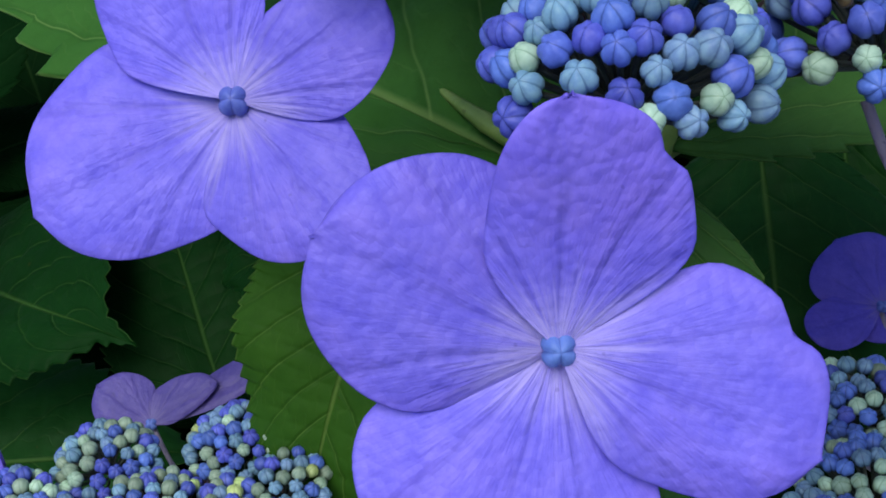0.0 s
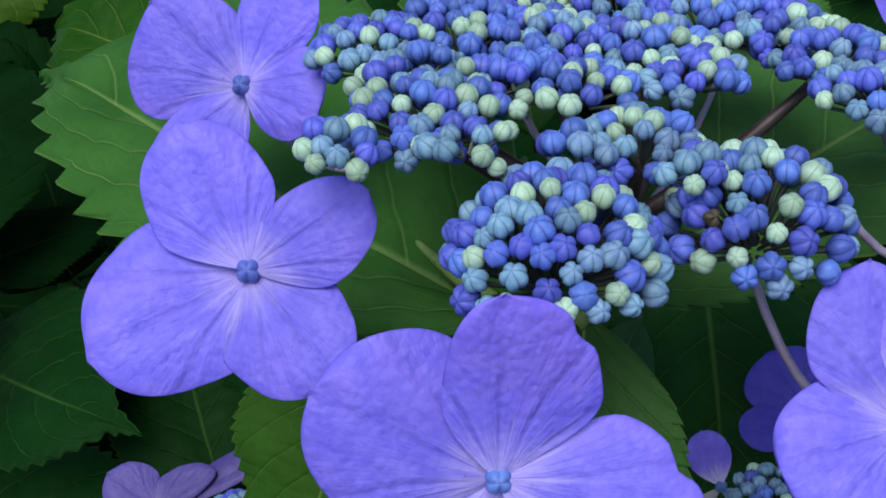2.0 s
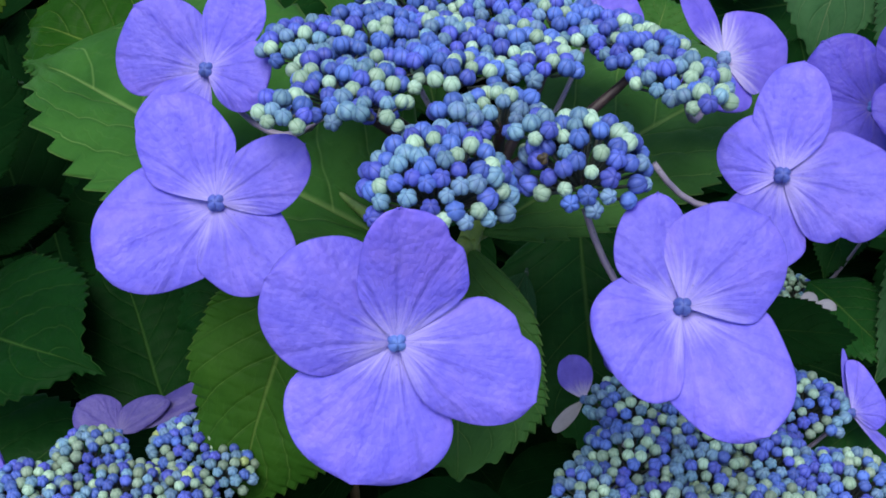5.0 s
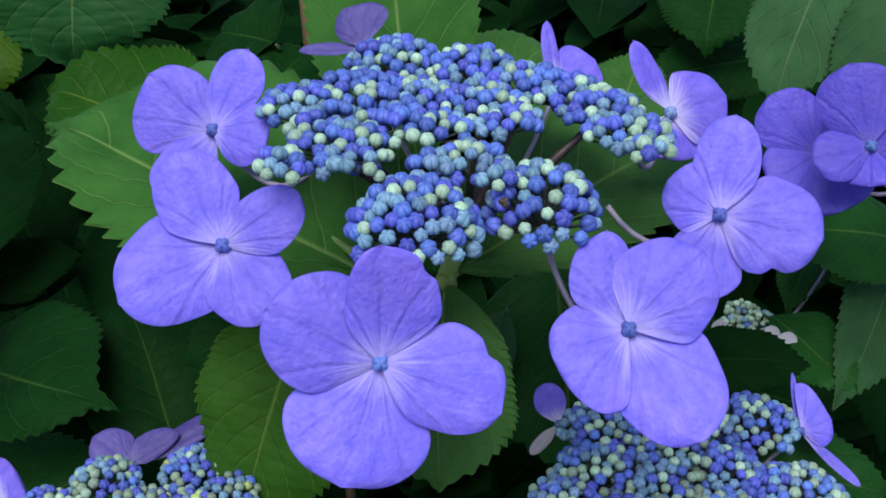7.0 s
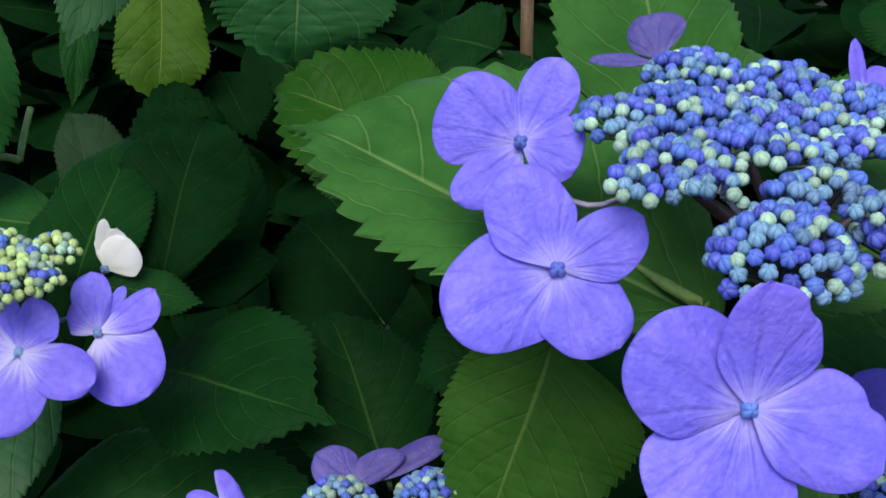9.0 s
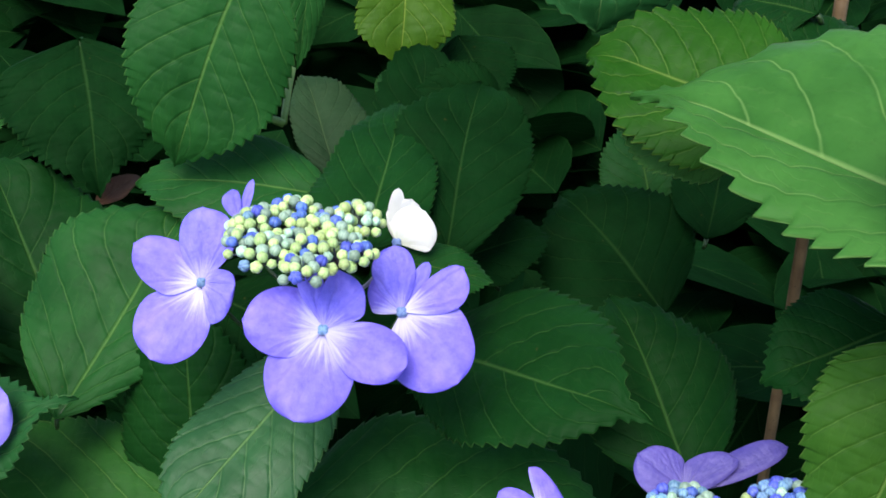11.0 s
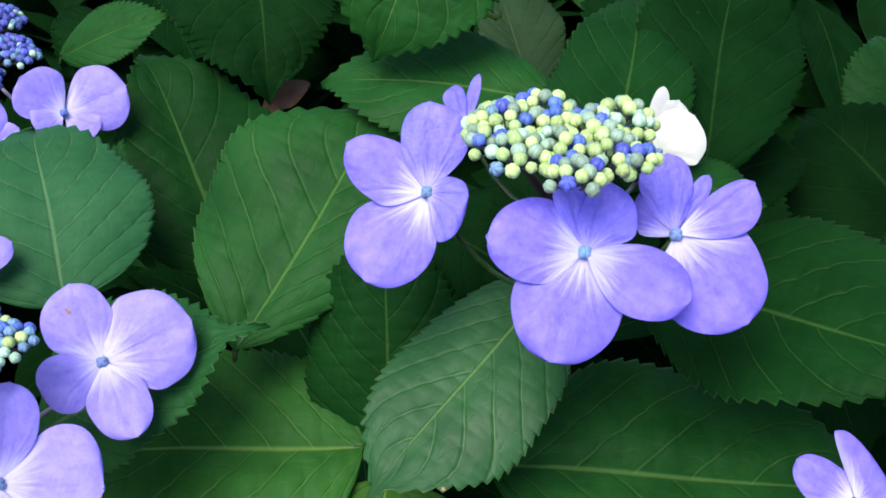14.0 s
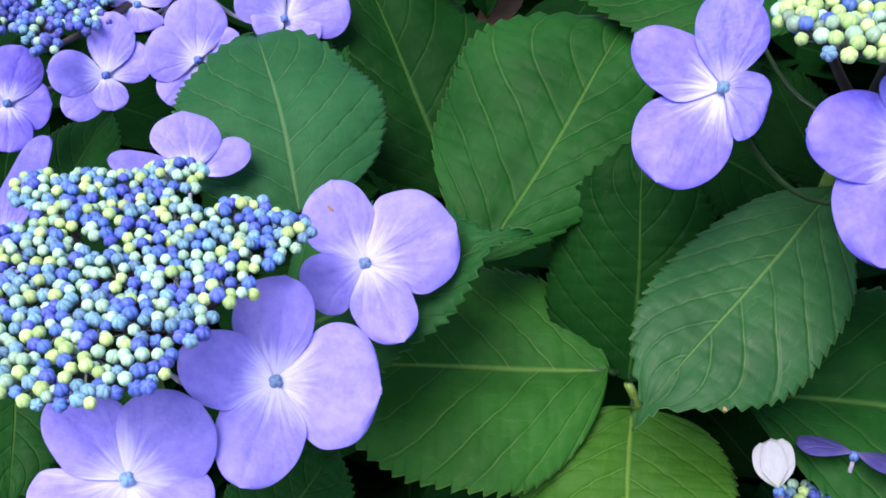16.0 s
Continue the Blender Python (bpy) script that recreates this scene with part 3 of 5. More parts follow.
def bud_cluster(head, centre, radius, dome, mix, seed, spacing=0.0040, reach=78, ray=True):
    """A cushion of buds on short stalks, with the ray that carries it. mix: shares of blue, teal, pale, lime, sage and, if any, indigo."""
    rng = random.Random(seed)
    at = Vector(centre) - head.location
    taken = BUDS_OF.setdefault(head.name, [])
    found = []
    cap = 1 - math.cos(radians(reach))
    count = int(2 * math.pi * radius * (radius * 0.45 + dome * 0.55) * cap / (0.84 * spacing**2)) + 1
    turned = rng.uniform(0, 6.28)
    for i in range(count):
        arc = math.acos(1 - cap * (i + 0.5) / count) + rng.uniform(-1, 1) * 0.16 * spacing / radius
        swing = turned + i * 2.39996 + rng.uniform(-1, 1) * 0.16 * spacing / max(radius * math.sin(arc), spacing)
        p = Vector((math.cos(swing) * math.sin(arc) * radius, math.sin(swing) * math.sin(arc) * radius, dome * (math.cos(arc) - 1) + rng.uniform(-0.0007, 0.0007)))
        spot = at + p
        if all((spot - q).length > spacing * 0.76 for q in taken):
            found.append((p, arc))
            taken.append(spot)
    kinds = ("blue", "teal", "pale", "lime", "sage", "indigo")[: len(mix)]
    root = Vector((0, 0, -dome - radius * 0.3))
    verts, faces, made = [], [], []
    for p, arc in found:
        kind = rng.choices(kinds, mix)[0]
        out = Vector((p.x / radius**2, p.y / radius**2, (p.z + dome) / dome**2 + 20)).normalized()
        out = (out + Vector((rng.uniform(-0.25, 0.25), rng.uniform(-0.25, 0.25), 0.1))).normalized()
        spin = axes(out.orthogonal(), out).to_4x4() @ Matrix.Rotation(rng.uniform(0, 6.28), 4, "Z")
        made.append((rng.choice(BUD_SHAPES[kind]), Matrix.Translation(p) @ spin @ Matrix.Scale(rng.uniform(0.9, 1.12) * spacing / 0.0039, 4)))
        a = out.orthogonal().normalized() * 0.00035
        b = out.cross(a).normalized() * 0.00035
        k = len(verts)
        for q in (p - out * 0.0014, root + (p - root) * 0.25):
            verts += [q + a, q + b, q - a, q - b]
        faces += [(k + i, k + (i + 1) % 4, k + 4 + (i + 1) % 4, k + 4 + i) for i in range(4)]
    if not made:
        return
    cushion = part("cyme", mesh_of("cyme", verts, faces, STALK_DUSKY), head, Matrix.Translation(at))
    if len(taken) <= 330:
        for data, m in made:
            part("bud", data, cushion, m)
    else:
        tagged(part("bud_mass", joined(made), cushion), "close-set small buds", kind="stuff")
    if not ray:
        return
    hub = root + Vector((0, 0, radius * 0.2))
    part("ray", tube("ray", bend(Vector((0, 0, -0.004)) - at, hub, (0, 0, -0.002)), [0.0016, 0.0015, 0.0014, 0.0013, 0.0012, 0.0010, 0.0009], STALK_DARK), cushion, None, "dark purple-brown ray")


def withered_bud(head, place):
    """A brown, shrunken bud that has failed to open."""
    data = bud_mesh("withered_bud", 0.0012, 3, WITHERED, groove=0.45, tall=0.8)
    part("withered_bud", data, head, Matrix.Translation(Vector(place) - head.location) @ Euler((0.9, 0.4, 0.3)).to_matrix().to_4x4(), "shrunken brown bud")


def world_of(ob):
    """The pose of an object in the world, out of its own and its parents' poses."""
    m = ob.matrix_basis.copy()
    while ob.parent:
        ob = ob.parent
        m = ob.matrix_basis @ m
    return m


def blemish(thing, place, size, stretch, material, label):
    """A small scar that follows the surface of a leaf or of the nearest sepal of a floret."""
    best = None
    for ob in [thing] + [c for c in thing.children if c.name.startswith("sepal")]:
        m = world_of(ob)
        tree = BVHTree.FromPolygons([m @ v.co for v in ob.data.vertices], [tuple(p.vertices) for p in ob.data.polygons])
        hit = tree.find_nearest(Vector(place))
        if best is None or hit[3] < best[0]:
            best = (hit[3], hit[0], hit[1], tree)
    _, spot, normal, tree = best
    if normal.dot(Vector((0, -0.5, 0.8))) < 0:
        normal = -normal
    a = normal.orthogonal().normalized()
    b = normal.cross(a)
    rng = random.Random(int(size * 1e6))
    rim = []
    for i in range(14):
        q = 2 * math.pi * i / 14
        rim.append(spot + (a * math.cos(q) * stretch + b * math.sin(q)) * size * rng.uniform(0.75, 1.2))
    flat = []
    for p in [spot] + [spot.lerp(p, 0.55) for p in rim] + rim:
        near = tree.find_nearest(p + normal * 0.0006)[0]
        flat.append(near + normal * 0.00012)
    faces = [(0, 1 + i, 1 + (i + 1) % 14) for i in range(14)]
    faces += [(1 + i, 15 + i, 15 + (i + 1) % 14, 1 + (i + 1) % 14) for i in range(14)]
    inverse = world_of(thing).inverted()
    part("blemish", mesh_of("blemish", [inverse @ p for p in flat], faces, material), thing, None, label)


def head_stem(head, foot, bow=(0, 0, 0), radius=0.0024, material=None):
    """The stem that carries a flower head, down to its foot in the shrub."""
    part("stem", tube("stem", bend((0, 0, -0.003), Vector(foot) - head.location, bow, 10), radius, material or STALK_GREEN), head)


# ---- ground and shrub ----
ground_mesh = mesh_of("ground", [(-300, -300, 0), (300, -300, 0), (300, 300, 0), (-300, 300, 0)], [(0, 1, 2, 3)], SOIL)
ground = tagged(new("ground", ground_mesh), "dark bare garden soil under the shrub", "ground", kind="structure")

shrub = tagged(new("hydrangea_shrub"), "dense hydrangea shrub with serrated green leaves on brown stems", "shrub")
shrub.location = (0, 0, 0)


def under_leaves():
    """The close inner foliage of the shrub, below and behind the outer leaves."""
    rng = random.Random(11)
    verts, faces, uvs = [], [], []
    rows, cols = 9, 5
    u, v = np.meshgrid(np.linspace(0, 1, rows), np.linspace(-1, 1, cols), indexing="ij")
    half = np.maximum(leaf_half(u, 0.42, 0.06) / 2, 0.004)
    for _ in range(UNDER):
        turn_at, out_at = rng.uniform(0, 2 * math.pi), rng.random() ** 0.6
        x = -0.1 + 1.3 * out_at * math.cos(turn_at) * (1 + 0.08 * math.sin(3 * turn_at + 1))
        y = 0.85 + 1.08 * out_at * math.sin(turn_at) * (1 + 0.08 * math.sin(4 * turn_at))
        top = 0.66 if y < 0.32 else 0.66 + min(0.16, (y - 0.32) * 0.35)
        top *= math.sqrt(1 - 0.85 * out_at**4) * (1 + 0.05 * math.sin(7 * x + 2) * math.sin(6 * y))
        z = (1.0 - 0.8 * rng.random() ** 1.6) * top
        length = rng.uniform(0.08, 0.13)
        width = length * rng.uniform(0.5, 0.62)
        p = np.stack([v * half * width, (u - 0.5) * length, -0.25 * length * (u - 0.5) ** 2 + 0.12 * np.abs(v) * half * width], -1).reshape(-1, 3)
        turn = pose(x, y, z, rng.uniform(-50, 15), rng.uniform(-35, 35), rng.uniform(0, 360))
        k = len(verts)
        verts += [turn @ Vector(q) for q in p]
        faces += grid_faces(rows, cols, k)
        uvs += np.stack([u, (v + 1) / 2], -1).reshape(-1, 2).tolist()
    # The dark tone stands in for the shade inside the shrub.
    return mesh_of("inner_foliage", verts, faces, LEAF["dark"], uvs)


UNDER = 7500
inner = tagged(part("inner_foliage", under_leaves(), shrub), "close-set inner leaves in shade-darkened green", kind="stuff")


# ---- placed leaves and flowers ----
leaf(shrub, (0.0188, 0.1235, 0.9265), (-0.0958, 0.2227, 0.9348), 0.0795, (0.0961, -0.4728, 0.8759), 0.02, 0.1, -0.2, "light", stalk=(0.0290, 0.1229, 0.9305), label="broad bright green serrated leaf", peak=0.50, lop=0.37, drip=0.12, saw_size=1.8, skew=0.06)
leaf(shrub, (-0.0442, 0.2386, 0.9171), (-0.1074, 0.2675, 0.9255), 0.0565, (-0.0106, -0.6032, 0.7975), 0, 0.2, -0.3, "moss", peak=0.42, lop=0.03, drip=0.05, saw_size=1.5)
leaf(shrub, (0.0316, 0.1270, 0.9301), (0.1220, 0.1987, 0.9397), 0.0540, (-0.0807, -0.4351, 0.8967), 0.03, 0.1, -0.3, "fresh", stalk=(0.0293, 0.1235, 0.9299), peak=0.50, lop=-0.20, drip=0.06, saw_size=1.4)
leaf(shrub, (0.0290, 0.1232, 0.9294), (0.0265, 0.0901, 0.8919), 0.0372, (-0.0084, -0.4805, 0.8770), 0.03, 0.2, -0.3, "fresh", stalk=(0.0293, 0.1235, 0.9299), peak=0.61, lop=-0.00, drip=0.05)
leaf(shrub, (-0.0136, 0.1754, 0.8855), (-0.0326, 0.1508, 0.8222), 0.0577, (-0.1086, -0.5437, 0.8322), 0.03, 0.15, -0.3, "young", peak=0.25, lop=-0.13, drip=0.06)
leaf(shrub, (0.0246, 0.1984, 0.9234), (0.0086, 0.3372, 0.9824), 0.0603, (0.0138, -0.4922, 0.8703), 0.02, 0.1, -0.3, "light", peak=0.54, lop=-0.06, drip=0.06)
leaf(shrub, (0.0330, 0.2779, 0.9009), (0.0816, 0.3299, 0.9180), 0.0560, (-0.1128, -0.5051, 0.8557), 0.02, 0.1, -0.3, "fresh", peak=0.50, lop=0.00, drip=0.04)
leaf(shrub, (0.0731, 0.2350, 0.8697), (0.0738, 0.1799, 0.8143), 0.0646, (-0.0850, -0.5328, 0.8420), 0.03, 0.12, -0.3, "mid")
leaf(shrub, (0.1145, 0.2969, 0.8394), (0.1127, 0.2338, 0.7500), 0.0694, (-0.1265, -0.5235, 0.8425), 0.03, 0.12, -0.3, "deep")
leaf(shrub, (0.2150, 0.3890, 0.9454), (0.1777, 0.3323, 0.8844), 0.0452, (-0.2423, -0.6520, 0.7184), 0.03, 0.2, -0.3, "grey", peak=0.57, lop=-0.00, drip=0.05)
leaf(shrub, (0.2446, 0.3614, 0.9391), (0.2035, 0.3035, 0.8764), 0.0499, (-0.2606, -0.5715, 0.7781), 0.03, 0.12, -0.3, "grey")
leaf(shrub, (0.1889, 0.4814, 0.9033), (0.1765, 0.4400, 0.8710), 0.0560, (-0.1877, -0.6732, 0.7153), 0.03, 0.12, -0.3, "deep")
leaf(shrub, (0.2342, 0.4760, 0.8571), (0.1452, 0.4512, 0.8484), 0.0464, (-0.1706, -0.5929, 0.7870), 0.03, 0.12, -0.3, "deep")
leaf(shrub, (0.2144, 0.2497, 0.8641), (0.1448, 0.2380, 0.8793), 0.0435, (-0.2076, -0.4674, 0.8593), 0.03, 0.12, -0.3, "mid")
leaf(shrub, (0.2148, 0.2671, 0.8541), (0.1718, 0.2046, 0.8234), 0.0305, (-0.0408, -0.6710, 0.7403), 0.05, 0.3, -0.3, "grey")
leaf(shrub, (0.1866, 0.2856, 0.8443), (0.1689, 0.2555, 0.8311), 0.0217, (-0.2485, -0.6039, 0.7573), 0.12, 0.3, -0.3, "mid")
leaf(shrub, (0.1600, 0.2464, 0.8348), (0.1800, 0.2074, 0.8286), 0.0286, (-0.2266, -0.5137, 0.8275), 0.03, 0.12, -0.3, "mid")
leaf(shrub, (0.1061, 0.1825, 0.8608), (0.1497, 0.1809, 0.8609), 0.0240, (-0.1712, -0.4717, 0.8650), 0.03, 0.12, -0.3, "dark")
leaf(shrub, (0.1067, 0.1431, 0.8525), (0.1630, 0.1368, 0.8453), 0.0396, (-0.1902, -0.4186, 0.8880), 0.03, 0.12, -0.3, "mid")
leaf(shrub, (0.2555, 0.3365, 0.8168), (0.2296, 0.2721, 0.7436), 0.0523, (-0.2700, -0.5056, 0.8194), 0.03, 0.12, -0.3, "dark")
leaf(shrub, (0.1166, 0.3519, 0.8748), (0.1264, 0.3707, 0.8966), 0.0364, (-0.1314, -0.6023, 0.7874), 0.03, 0.12, -0.3, "light")
leaf(shrub, (-0.1029, 0.3193, 0.9788), (-0.1027, 0.2923, 0.9215), 0.0672, (0.1118, -0.6992, 0.7061), 0.04, 0.15, -0.3, "cool", peak=0.57, lop=-0.05, drip=0.03)
leaf(shrub, (-0.1901, 0.4439, 0.9200), (-0.1869, 0.3992, 0.8633), 0.0443, (0.2214, -0.7270, 0.6499), 0.05, 0.2, -0.3, "olive", peak=0.73, lop=-0.01, drip=0.03)
leaf(shrub, (-0.2408, 0.4792, 0.9047), (-0.2446, 0.4430, 0.8411), 0.0203, (0.6077, -0.6356, 0.4763), 0.03, 0.12, -0.3, "mid")
leaf(shrub, (-0.1375, 0.2312, 0.9900), (-0.1495, 0.2008, 0.9614), 0.0227, (0.2571, -0.7363, 0.6259), 0.03, 0.12, -0.3, "grey")
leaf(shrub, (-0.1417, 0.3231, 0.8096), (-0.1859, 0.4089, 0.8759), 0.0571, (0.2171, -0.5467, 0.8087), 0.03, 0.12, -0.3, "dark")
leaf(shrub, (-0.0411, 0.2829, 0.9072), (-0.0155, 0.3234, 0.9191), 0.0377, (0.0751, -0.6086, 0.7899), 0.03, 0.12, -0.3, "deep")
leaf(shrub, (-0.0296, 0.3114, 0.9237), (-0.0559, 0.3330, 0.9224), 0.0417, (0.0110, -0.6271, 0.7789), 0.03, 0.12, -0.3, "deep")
leaf(shrub, (-0.1646, 0.4353, 0.8645), (-0.1429, 0.4023, 0.8459), 0.0391, (0.1641, -0.7068, 0.6881), 0.03, 0.12, -0.3, "dark")
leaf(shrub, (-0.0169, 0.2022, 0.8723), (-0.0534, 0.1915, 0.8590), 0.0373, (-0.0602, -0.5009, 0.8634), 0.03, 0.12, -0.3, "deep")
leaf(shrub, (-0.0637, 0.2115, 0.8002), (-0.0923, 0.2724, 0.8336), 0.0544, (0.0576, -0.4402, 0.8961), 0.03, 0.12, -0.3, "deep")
leaf(shrub, (-0.1491, 0.2498, 0.8530), (-0.1434, 0.3199, 0.8928), 0.0500, (0.1001, -0.5065, 0.8564), 0.03, 0.12, -0.3, "dark", peak=0.61, lop=-0.01, drip=0.04)
leaf(shrub, (-0.1358, 0.3243, 0.8793), (-0.1671, 0.3155, 0.8886), 0.0258, (0.1476, -0.7033, 0.6955), 0.1, 0.3, -0.3, "dark")
leaf(shrub, (0.0213, 0.2233, 0.8435), (0.0309, 0.1974, 0.8375), 0.0230, (-0.1887, -0.5718, 0.7985), 0.03, 0.12, -0.3, "faded")
leaf(shrub, (0.0534, 0.2132, 0.8615), (0.0307, 0.1720, 0.8336), 0.0214, (-0.2069, -0.5038, 0.8387), 0.03, 0.12, -0.3, "grey")
leaf(shrub, (-0.1353, 0.3077, 0.8112), (-0.1455, 0.3162, 0.8272), 0.0473, (0.0998, -0.5258, 0.8447), 0.03, 0.12, -0.3, "dark")
leaf(shrub, (-0.0506, 0.2491, 0.9071), (-0.0994, 0.2637, 0.9089), 0.0448, (-0.1049, -0.5531, 0.8265), 0.03, 0.12, -0.3, "light")
leaf(shrub, (-0.2209, 0.3076, 0.9422), (-0.2503, 0.2764, 0.8692), 0.0590, (0.2766, -0.6207, 0.7336), 0.05, 0.12, -0.3, "mid", peak=0.50, lop=-0.00, drip=0.05)
leaf(shrub, (-0.2090, 0.3631, 0.8232), (-0.2358, 0.4153, 0.8518), 0.0342, (0.1428, -0.5866, 0.7972), 0.03, 0.12, -0.3, "faded", peak=0.47, lop=0.23, drip=0.03)
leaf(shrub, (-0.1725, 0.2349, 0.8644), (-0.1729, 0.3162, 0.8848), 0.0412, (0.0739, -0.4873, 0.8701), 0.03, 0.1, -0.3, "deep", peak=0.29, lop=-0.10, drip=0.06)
leaf(shrub, (-0.1601, 0.2681, 0.8456), (-0.1452, 0.3313, 0.8701), 0.0275, (0.0407, -0.5238, 0.8509), 0.03, 0.12, -0.3, "dark")
leaf(shrub, (-0.1850, 0.4033, 0.8356), (-0.1794, 0.4300, 0.8551), 0.0379, (0.0760, -0.6078, 0.7905), 0.03, 0.12, -0.3, "mid")
leaf(shrub, (-0.1939, 0.2818, 0.8592), (-0.2710, 0.2895, 0.8570), 0.0423, (0.1573, -0.4593, 0.8742), 0.03, 0.12, -0.3, "mid")
leaf(shrub, (-0.2789, 0.2163, 0.8012), (-0.2467, 0.2874, 0.8538), 0.0619, (0.1696, -0.4445, 0.8796), 0.02, 0.1, -0.3, "mid", label="broad serrated green leaf with sunken veins", peak=0.56, lop=-0.27, drip=0.10)
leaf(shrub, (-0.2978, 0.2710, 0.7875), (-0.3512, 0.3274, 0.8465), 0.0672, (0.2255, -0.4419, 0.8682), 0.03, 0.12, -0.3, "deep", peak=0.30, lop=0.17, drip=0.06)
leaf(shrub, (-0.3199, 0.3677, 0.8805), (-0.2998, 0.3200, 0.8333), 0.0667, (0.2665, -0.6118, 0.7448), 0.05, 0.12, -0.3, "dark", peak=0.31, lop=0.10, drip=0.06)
leaf(shrub, (-0.3870, 0.3331, 0.8366), (-0.3448, 0.3414, 0.8539), 0.0249, (0.2643, -0.5464, 0.7947), 0.03, 0.12, -0.3, "mid")
spotted_leaf = leaf(shrub, (-0.1872, 0.2384, 0.8258), (-0.2294, 0.1721, 0.7913), 0.0463, (-0.0335, -0.4915, 0.8703), 0.03, 0.1, -0.3, "jade", label="broad serrated green leaf with a brown spot", peak=0.55, lop=-0.10, drip=0.10)
leaf(shrub, (-0.2342, 0.2173, 0.7663), (-0.2384, 0.2448, 0.8332), 0.0525, (0.0121, -0.5037, 0.8638), 0.06, 0.05, -0.5, "deep", peak=0.42, drip=0.03, heel=0.5)
leaf(shrub, (-0.2400, 0.2140, 0.7718), (-0.3306, 0.1958, 0.7682), 0.0730, (0.0930, -0.3919, 0.9153), 0.03, 0.1, -0.3, "lower", peak=0.42, lop=-0.04, drip=0.08, heel=0.58)
leaf(shrub, (-0.3258, 0.1810, 0.7920), (-0.2631, 0.1981, 0.8284), 0.0548, (0.1043, -0.3957, 0.9124), 0, 0.1, -0.3, "cool", peak=0.25, lop=-0.23, drip=0.16)
leaf(shrub, (-0.3325, 0.2177, 0.8089), (-0.3647, 0.2703, 0.8426), 0.0630, (0.1716, -0.4004, 0.9001), 0.08, 0.05, -0.3, "skylit", peak=0.42, lop=-0.02, drip=0.02, heel=0.55)
leaf(shrub, (-0.2318, 0.2076, 0.7640), (-0.2254, 0.1603, 0.7335), 0.0600, (0.0052, -0.3989, 0.9169), 0.06, 0.05, -0.3, "young", peak=0.45, drip=0.03, heel=0.45)
leaf(shrub, (-0.2024, 0.2173, 0.7675), (-0.0817, 0.2332, 0.7641), 0.0778, (-0.0245, -0.3775, 0.9256), 0.03, 0.12, -0.3, "mid")
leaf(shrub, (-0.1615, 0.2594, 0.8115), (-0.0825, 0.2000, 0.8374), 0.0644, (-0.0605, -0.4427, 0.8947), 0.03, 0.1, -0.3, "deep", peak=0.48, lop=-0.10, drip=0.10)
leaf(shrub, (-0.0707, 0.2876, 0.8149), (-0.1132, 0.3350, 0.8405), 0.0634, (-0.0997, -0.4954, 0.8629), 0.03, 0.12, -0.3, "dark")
leaf(shrub, (-0.0715, 0.3604, 0.8147), (-0.0841, 0.3918, 0.8459), 0.0393, (-0.1167, -0.5749, 0.8098), 0.1, 0.3, -0.3, "mid")
leaf(shrub, (-0.1563, 0.2718, 0.8377), (-0.1137, 0.2984, 0.8405), 0.0306, (-0.0375, -0.4966, 0.8672), 0.03, 0.12, -0.3, "dark")
leaf(shrub, (-0.1661, 0.2330, 0.8635), (-0.1312, 0.2423, 0.8532), 0.0199, (-0.0154, -0.4876, 0.8729), 0.03, 0.12, -0.3, "mid")
leaf(shrub, (-0.1852, 0.2502, 0.8183), (-0.2083, 0.2795, 0.8415), 0.0260, (-0.0608, -0.5153, 0.8549), 0.03, 0.12, -0.3, "dark")
leaf(shrub, (-0.3249, 0.1430, 0.7451), (-0.3114, 0.1801, 0.7568), 0.0371, (0.1698, -0.3580, 0.9182), 0.03, 0.12, -0.3, "mid")
leaf(shrub, (-0.4322, 0.2259, 0.7799), (-0.4283, 0.2798, 0.8012), 0.0297, (0.2905, -0.4108, 0.8642), 0.03, 0.12, -0.3, "mid")
leaf(shrub, (-0.3920, 0.1569, 0.7910), (-0.3770, 0.1236, 0.7736), 0.0276, (0.3059, -0.3343, 0.8914), 0.03, 0.12, -0.3, "mid")
leaf(shrub, (-0.3462, 0.2486, 0.8009), (-0.3354, 0.2746, 0.8366), 0.0165, (0.2724, -0.4116, 0.8697), 0.03, 0.12, -0.3, "mid")
leaf(shrub, (-0.3691, 0.3483, 0.8454), (-0.3887, 0.3331, 0.8273), 0.0409, (0.3095, -0.5095, 0.8029), 0.03, 0.12, -0.3, "dark")
leaf(shrub, (-0.2347, 0.2677, 0.8221), (-0.1943, 0.2452, 0.8160), 0.0499, (0.0917, -0.4508, 0.8879), 0.03, 0.12, -0.3, "dark")
leaf(shrub, (-0.0569, 0.3051, 0.8375), (-0.0428, 0.3696, 0.8579), 0.0359, (-0.1699, -0.5655, 0.8071), 0.03, 0.12, -0.3, "dark")

head_a = flower_head("wide lacecap head of blue buds ringed by violet-blue florets", (0.0347, 0.1306, 0.9457))
bud_cluster(head_a, (0.0217, 0.0963, 0.9684), 0.0134, 0.0114, (50, 30, 20, 0, 0), 101, 0.0034, 92)
bud_cluster(head_a, (0.0495, 0.1056, 0.9668), 0.0118, 0.0106, (50, 30, 20, 0, 0), 102, 0.0034, 92)
bud_cluster(head_a, (0.0347, 0.1154, 0.9679), 0.0083, 0.0050, (50, 30, 20, 0, 0), 103, 0.0034, 88)
bud_cluster(head_a, (0.0263, 0.1109, 0.9681), 0.0058, 0.0035, (50, 30, 20, 0, 0), 104, 0.0034, 88, ray=False)
bud_cluster(head_a, (0.0407, 0.1059, 0.9680), 0.0052, 0.0031, (50, 30, 20, 0, 0), 105, 0.0034, 88, ray=False)
